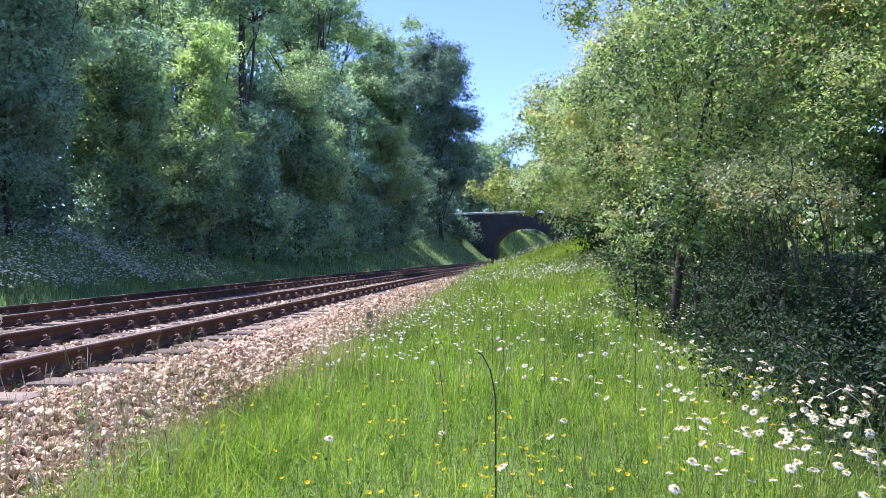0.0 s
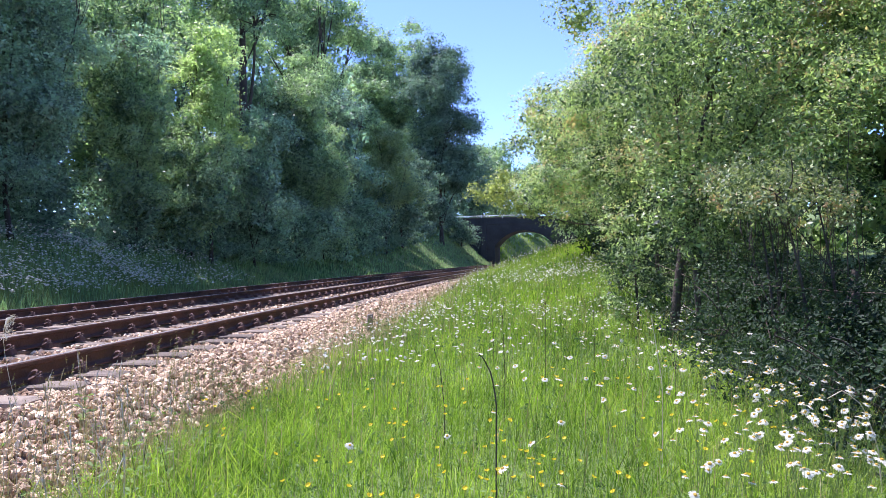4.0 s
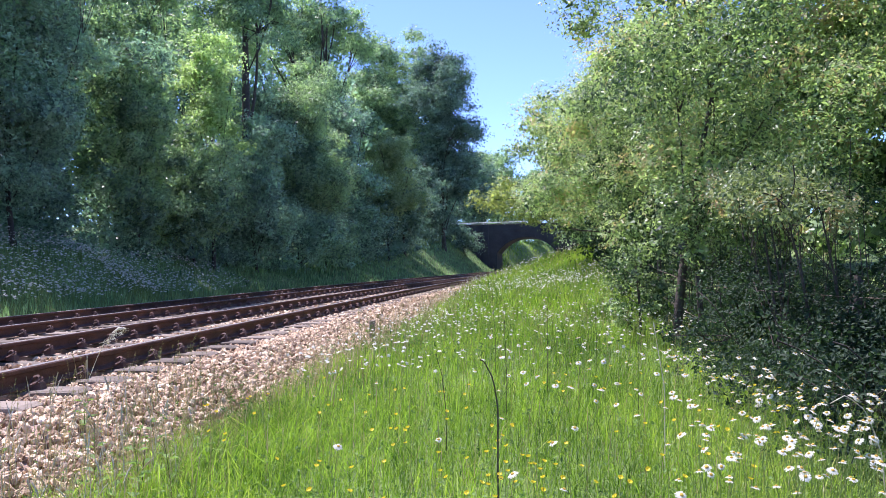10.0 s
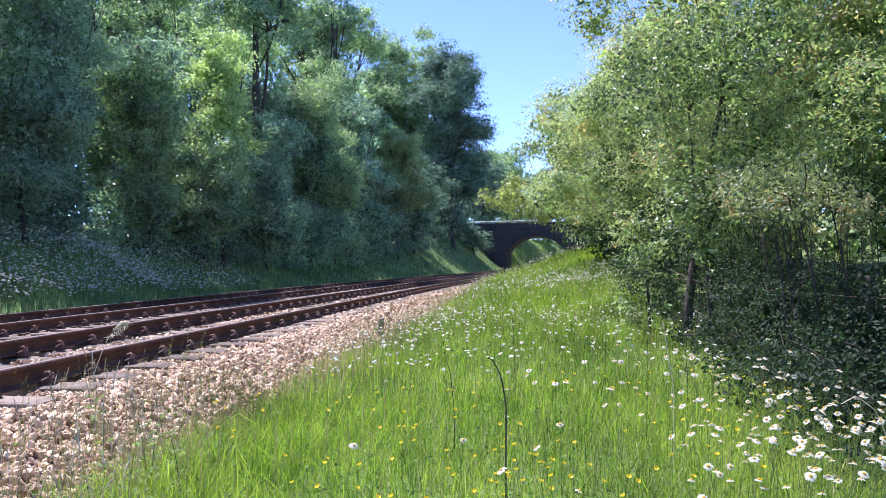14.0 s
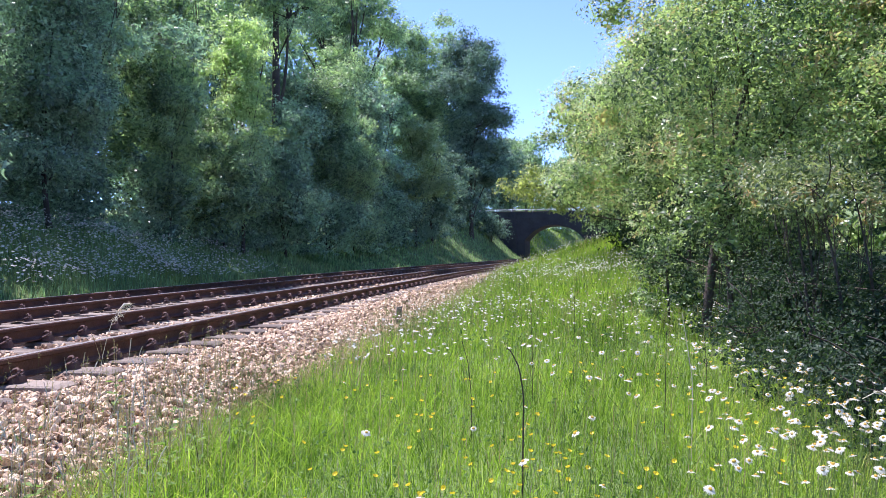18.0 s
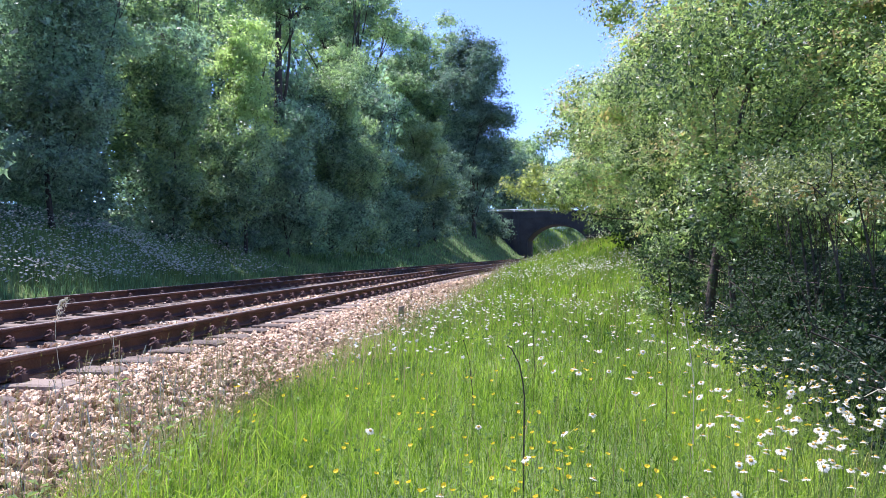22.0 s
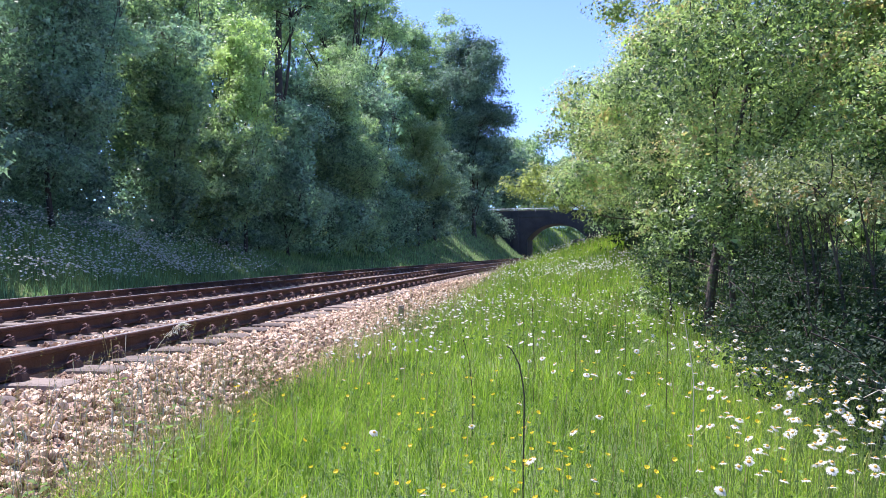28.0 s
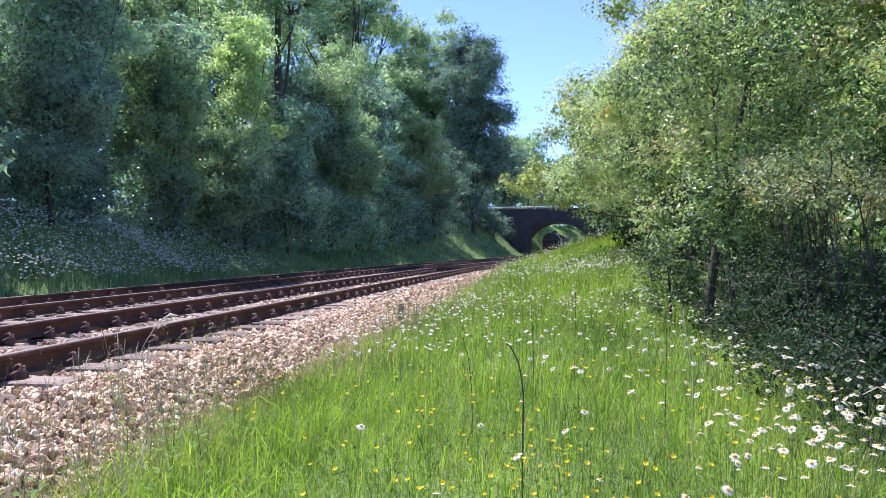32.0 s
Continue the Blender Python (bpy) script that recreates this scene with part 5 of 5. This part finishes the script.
part("dome", cyl_bm(0.4, 0.25, 0.5, Matrix.Translation((0, 3.6, ZB + 0.95)), 20), M_BLACK, loco)
part("running_plate", box_bm(2.6, 8.2, 0.08, (0, 4.1, RAIL_TOP + 1.25), 0.01), M_BLACK, loco)
part("buffer_beam", box_bm(2.5, 0.12, 0.5, (0, -0.02, RAIL_TOP + 1.0), 0.01), M_RED, loco, "red buffer beam")
part("frame", box_bm(1.1, 8.0, 0.6, (0, 4.1, RAIL_TOP + 0.9), 0.01), M_BLACK, loco)
for sx in (-1, 1):
    part("buffer", cyl_bm(0.1, 0.23, 0.5, Matrix.Translation((sx * 0.87, -0.3, RAIL_TOP + 1.0)) @ RY, 18), M_BLACK, loco)
    part("cylinder", cyl_bm(0.36, 0.36, 1.0, Matrix.Translation((sx * 1.0, 0.9, RAIL_TOP + 0.8)) @ RY, 20), M_BLACK, loco)
    part("side_tank", box_bm(0.5, 4.0, 1.25, (sx * 1.05, 4.6, RAIL_TOP + 1.95), 0.05), M_BLACK, loco)
    part("lamp", box_bm(0.16, 0.14, 0.22, (sx * 0.8, 0.0, RAIL_TOP + 1.4), 0.02), M_STEEL, loco)
bm = cyl_bm(1.36, 1.36, 2.2, Matrix.Translation((0, 7.6, RAIL_TOP + 1.9)) @ RY, 32)
for v in bm.verts:
    v.co.z = max(RAIL_TOP + 1.25, v.co.z)
part("cab", bm, M_BLACK, loco)
bm = cyl_bm(1.39, 1.39, 2.4, Matrix.Translation((0, 7.6, 0)) @ RY, 32)
for v in bm.verts:
    v.co.z = RAIL_TOP + 1.95 + max(-0.05, v.co.z)
part("cab_roof", bm, M_ROOF, loco, "curved dark grey cab roof")
part("bunker", box_bm(2.4, 1.3, 1.0, (0, 9.3, RAIL_TOP + 1.7), 0.05), M_BLACK, loco, "black coal bunker")
part("rear_beam", box_bm(2.5, 0.12, 0.5, (0, 10.0, RAIL_TOP + 1.0), 0.01), M_RED, loco, "red buffer beam")
for sx in (-1, 1):
    part("cab_window", cyl_bm(0.2, 0.2, 0.04, Matrix.Translation((sx * 0.98, 6.58, RAIL_TOP + 2.75)) @ RY, 16), M_GLASS, loco)
for y, r in ((1.0, 0.48), (2.9, 0.75), (4.7, 0.75), (6.5, 0.75)):
    for sx in (-1, 1):
        w = part("wheel", cyl_bm(r, r, 0.13, Matrix.Rotation(math.pi / 2, 4, "Y"), 28), M_STEEL, loco)
        w.matrix_basis = Matrix.Translation((sx * 0.75, y, RAIL_TOP + r))
coach = tagged(new("railway_carriage"), "dark railway carriage with a grey roof behind the locomotive", "carriage")
part("body", box_bm(2.6, 16, 1.9, (0, 8, RAIL_TOP + 1.9), 0.12), M_MAROON, coach)
bm = cyl_bm(1.4, 1.4, 16.1, Matrix.Translation((0, 8, 0)) @ RY, 28)
for v in bm.verts:
    v.co.z = RAIL_TOP + 2.75 + max(0, v.co.z) * 0.38
part("roof", bm, M_ROOF, coach, "grey curved roof")
part("underframe", box_bm(2.2, 15, 0.5, (0, 8, RAIL_TOP + 0.9), 0.02), M_BLACK, coach)
for k in range(8):
    for sx in (-1, 1):
        part("window", box_bm(0.03, 1.2, 0.8, (sx * 1.302, 1.5 + 1.85 * k, RAIL_TOP + 2.2), 0.01), M_GLASS, coach)
for y in (2.2, 4.6, 11.4, 13.8):
    for sx in (-1, 1):
        w = part("wheel", cyl_bm(0.45, 0.45, 0.13, Matrix.Rotation(math.pi / 2, 4, "Y"), 24), M_STEEL, coach)
        w.matrix_basis = Matrix.Translation((sx * 0.75, y, RAIL_TOP + 0.45))

# ---- ballast stones ----
srg = np.random.default_rng(91)
PHI = (1 + 5 ** 0.5) / 2
ICO = np.array([(-1, PHI, 0), (1, PHI, 0), (-1, -PHI, 0), (1, -PHI, 0), (0, -1, PHI), (0, 1, PHI), (0, -1, -PHI), (0, 1, -PHI), (PHI, 0, -1), (PHI, 0, 1), (-PHI, 0, -1), (-PHI, 0, 1)]) / 1.9
ICO_F = np.array([(0, 11, 5), (0, 5, 1), (0, 1, 7), (0, 7, 10), (0, 10, 11), (1, 5, 9), (5, 11, 4), (11, 10, 2), (10, 7, 6), (7, 1, 8), (3, 9, 4), (3, 4, 2), (3, 2, 6), (3, 6, 8), (3, 8, 9), (4, 9, 5), (2, 4, 11), (6, 2, 10), (8, 6, 7), (9, 8, 1)])
FORMS = [ICO * (1 + 0.28 * srg.normal(size=(12, 1))) * np.array([1.0, 0.8, 0.58]) for _ in range(8)]


def stone_field(n, s0, s1, d0, d1, rmin, rmax, power=1.0):
    s = s0 + (s1 - s0) * srg.random(n) ** power
    d = d0 + (d1 - d0) * srg.random(n)
    keep = np.ones(n, bool)
    for c, first in ((TRACK_A, -3.95), (TRACK_B, -3.7)):
        ph = np.abs((s - first + SPACING / 2) % SPACING - SPACING / 2)
        keep &= ~((np.abs(d - c) < 1.27) & (ph < 0.155))
        for r in (c + GAUGE / 2, c - GAUGE / 2):
            keep &= ~(np.abs(d - r) < 0.1)
    s, d = s[keep], d[keep]
    n = len(s)
    x, y = on_line(s, d)
    r = rmin + (rmax - rmin) * srg.random(n) ** 1.6
    z = bed_z(d) + r * 0.25
    q = srg.normal(size=(n, 4))
    q /= np.linalg.norm(q, axis=1)[:, None]
    w, a, b, c = q.T
    R = np.stack([1 - 2 * (b * b + c * c), 2 * (a * b - w * c), 2 * (a * c + w * b), 2 * (a * b + w * c), 1 - 2 * (a * a + c * c), 2 * (b * c - w * a), 2 * (a * c - w * b), 2 * (b * c + w * a), 1 - 2 * (a * a + b * b)], -1).reshape(n, 3, 3)
    form = np.array(FORMS)[srg.integers(0, 8, n)]
    v = np.einsum("nij,nkj->nki", R, form) * r[:, None, None] + np.stack([x, y, z], -1)[:, None]
    f = (np.arange(n)[:, None, None] * 12 + ICO_F[None]).reshape(-1, 3)
    return v.reshape(-1, 3), f


fields = [stone_field(9500, -5.0, 4.0, 0.12, 1.62, 0.018, 0.038), stone_field(4300, 4.0, 24.0, 0.12, 1.62, 0.03, 0.055, 1.4),
          stone_field(6200, -6.0, 5.0, -3.0, 0.1, 0.02, 0.04), stone_field(4200, 4.5, 24.0, -3.0, 0.1, 0.03, 0.055, 1.4),
          stone_field(3800, -5.0, 20.0, -6.3, -3.0, 0.03, 0.05), stone_field(1200, -9.0, -6.4, 0.12, 1.62, 0.02, 0.042)]
child("stones", fast_mesh("stones", *joined(fields), M_STONE), ballast, "loose pinkish crushed granite stones", "stuff")
STONES = [fast_mesh("stone", f * 0.034, ICO_F, M_STONE_ONE) for f in FORMS]
for k in range(298):
    s, d = -6.4 + 1.4 * srg.random(), 0.55 + 1.05 * srg.random()
    x, y = on_line(s, d)
    ob = child("stone", STONES[k % 8], ballast)
    ob.matrix_basis = pose(float(x), float(y), float(bed_z(d)) + 0.012, *(360 * srg.random(3)))
v, f = stone_field(1000, -6.4, -5.0, 0.12, 1.62, 0.015, 0.034)
child("stones", fast_mesh("stones", v, f, M_STONE), ballast, kind="stuff")

# ---- what moves ----


def motions():
    for thing, back, turn in ((loco, 10.2, 180), (coach, 11.2, 0)):
        rows = []
        for t in (0.0, 8.0, 16.0, 24.0, 28.0, 32.0):
            s = 107.0 + 9.6 * (32 - t) + back
            x, y = on_line(s, TRACK_B)
            rows.append((t, pose(float(x), float(y), 0, 0, 0, turn - math.degrees(float(np.interp(s, LS, LTH))))))
        walk(thing, rows)
    # crowns stir in the wind
    for k, ob in enumerate([c for c in scene.objects if c.name.startswith(("crown", "hanging_branch")) and c.parent.name.startswith(("hawthorn", "ash", "field_maple"))]):
        rows = [(t, pose(0, 0, 0, 0.3 * math.sin(1.3 * t + k), 0.35 * math.sin(1.7 * t + 2 * k) + 0.25 * math.sin(0.6 * t), 0)) for t in range(0, 33)]
        walk(ob, rows)
    # plants sway in the gusts
    first = stalks[0].matrix_basis.copy()
    sway = [(0, -15), (1.5, -12), (3, -10), (4.5, -13), (6, -15), (7, -5), (8, 6), (9, 23), (10, 20), (12, 23), (14, 18), (17, 20), (18, 12), (19, 7), (20, -2), (21, -10), (23, -4), (25, -2), (26.5, 14), (28, 30), (30, 22), (31, 27), (32, 26)]
    walk(stalks[0], [(t, first @ pose(0, 0, 0, 0, a - 8, 0)) for t, a in sway])
    for k, ob in enumerate(near_daisies[:150] + stalks[1:] + weeds):
        m0 = ob.matrix_basis.copy()
        big = 6 if ob in stalks else 3.5
        rows = []
        for q in range(0, 65):
            t = q * 0.5
            a = big * (math.sin(1.9 * t + k * 0.7) * 0.6 + math.sin(0.73 * t + k * 0.2))
            rows.append((t, Matrix.Translation(m0.translation) @ pose(0, 0, 0, a * 0.4, a, 0) @ Matrix.Translation(-m0.translation) @ m0))
        walk(ob, rows)


motions()
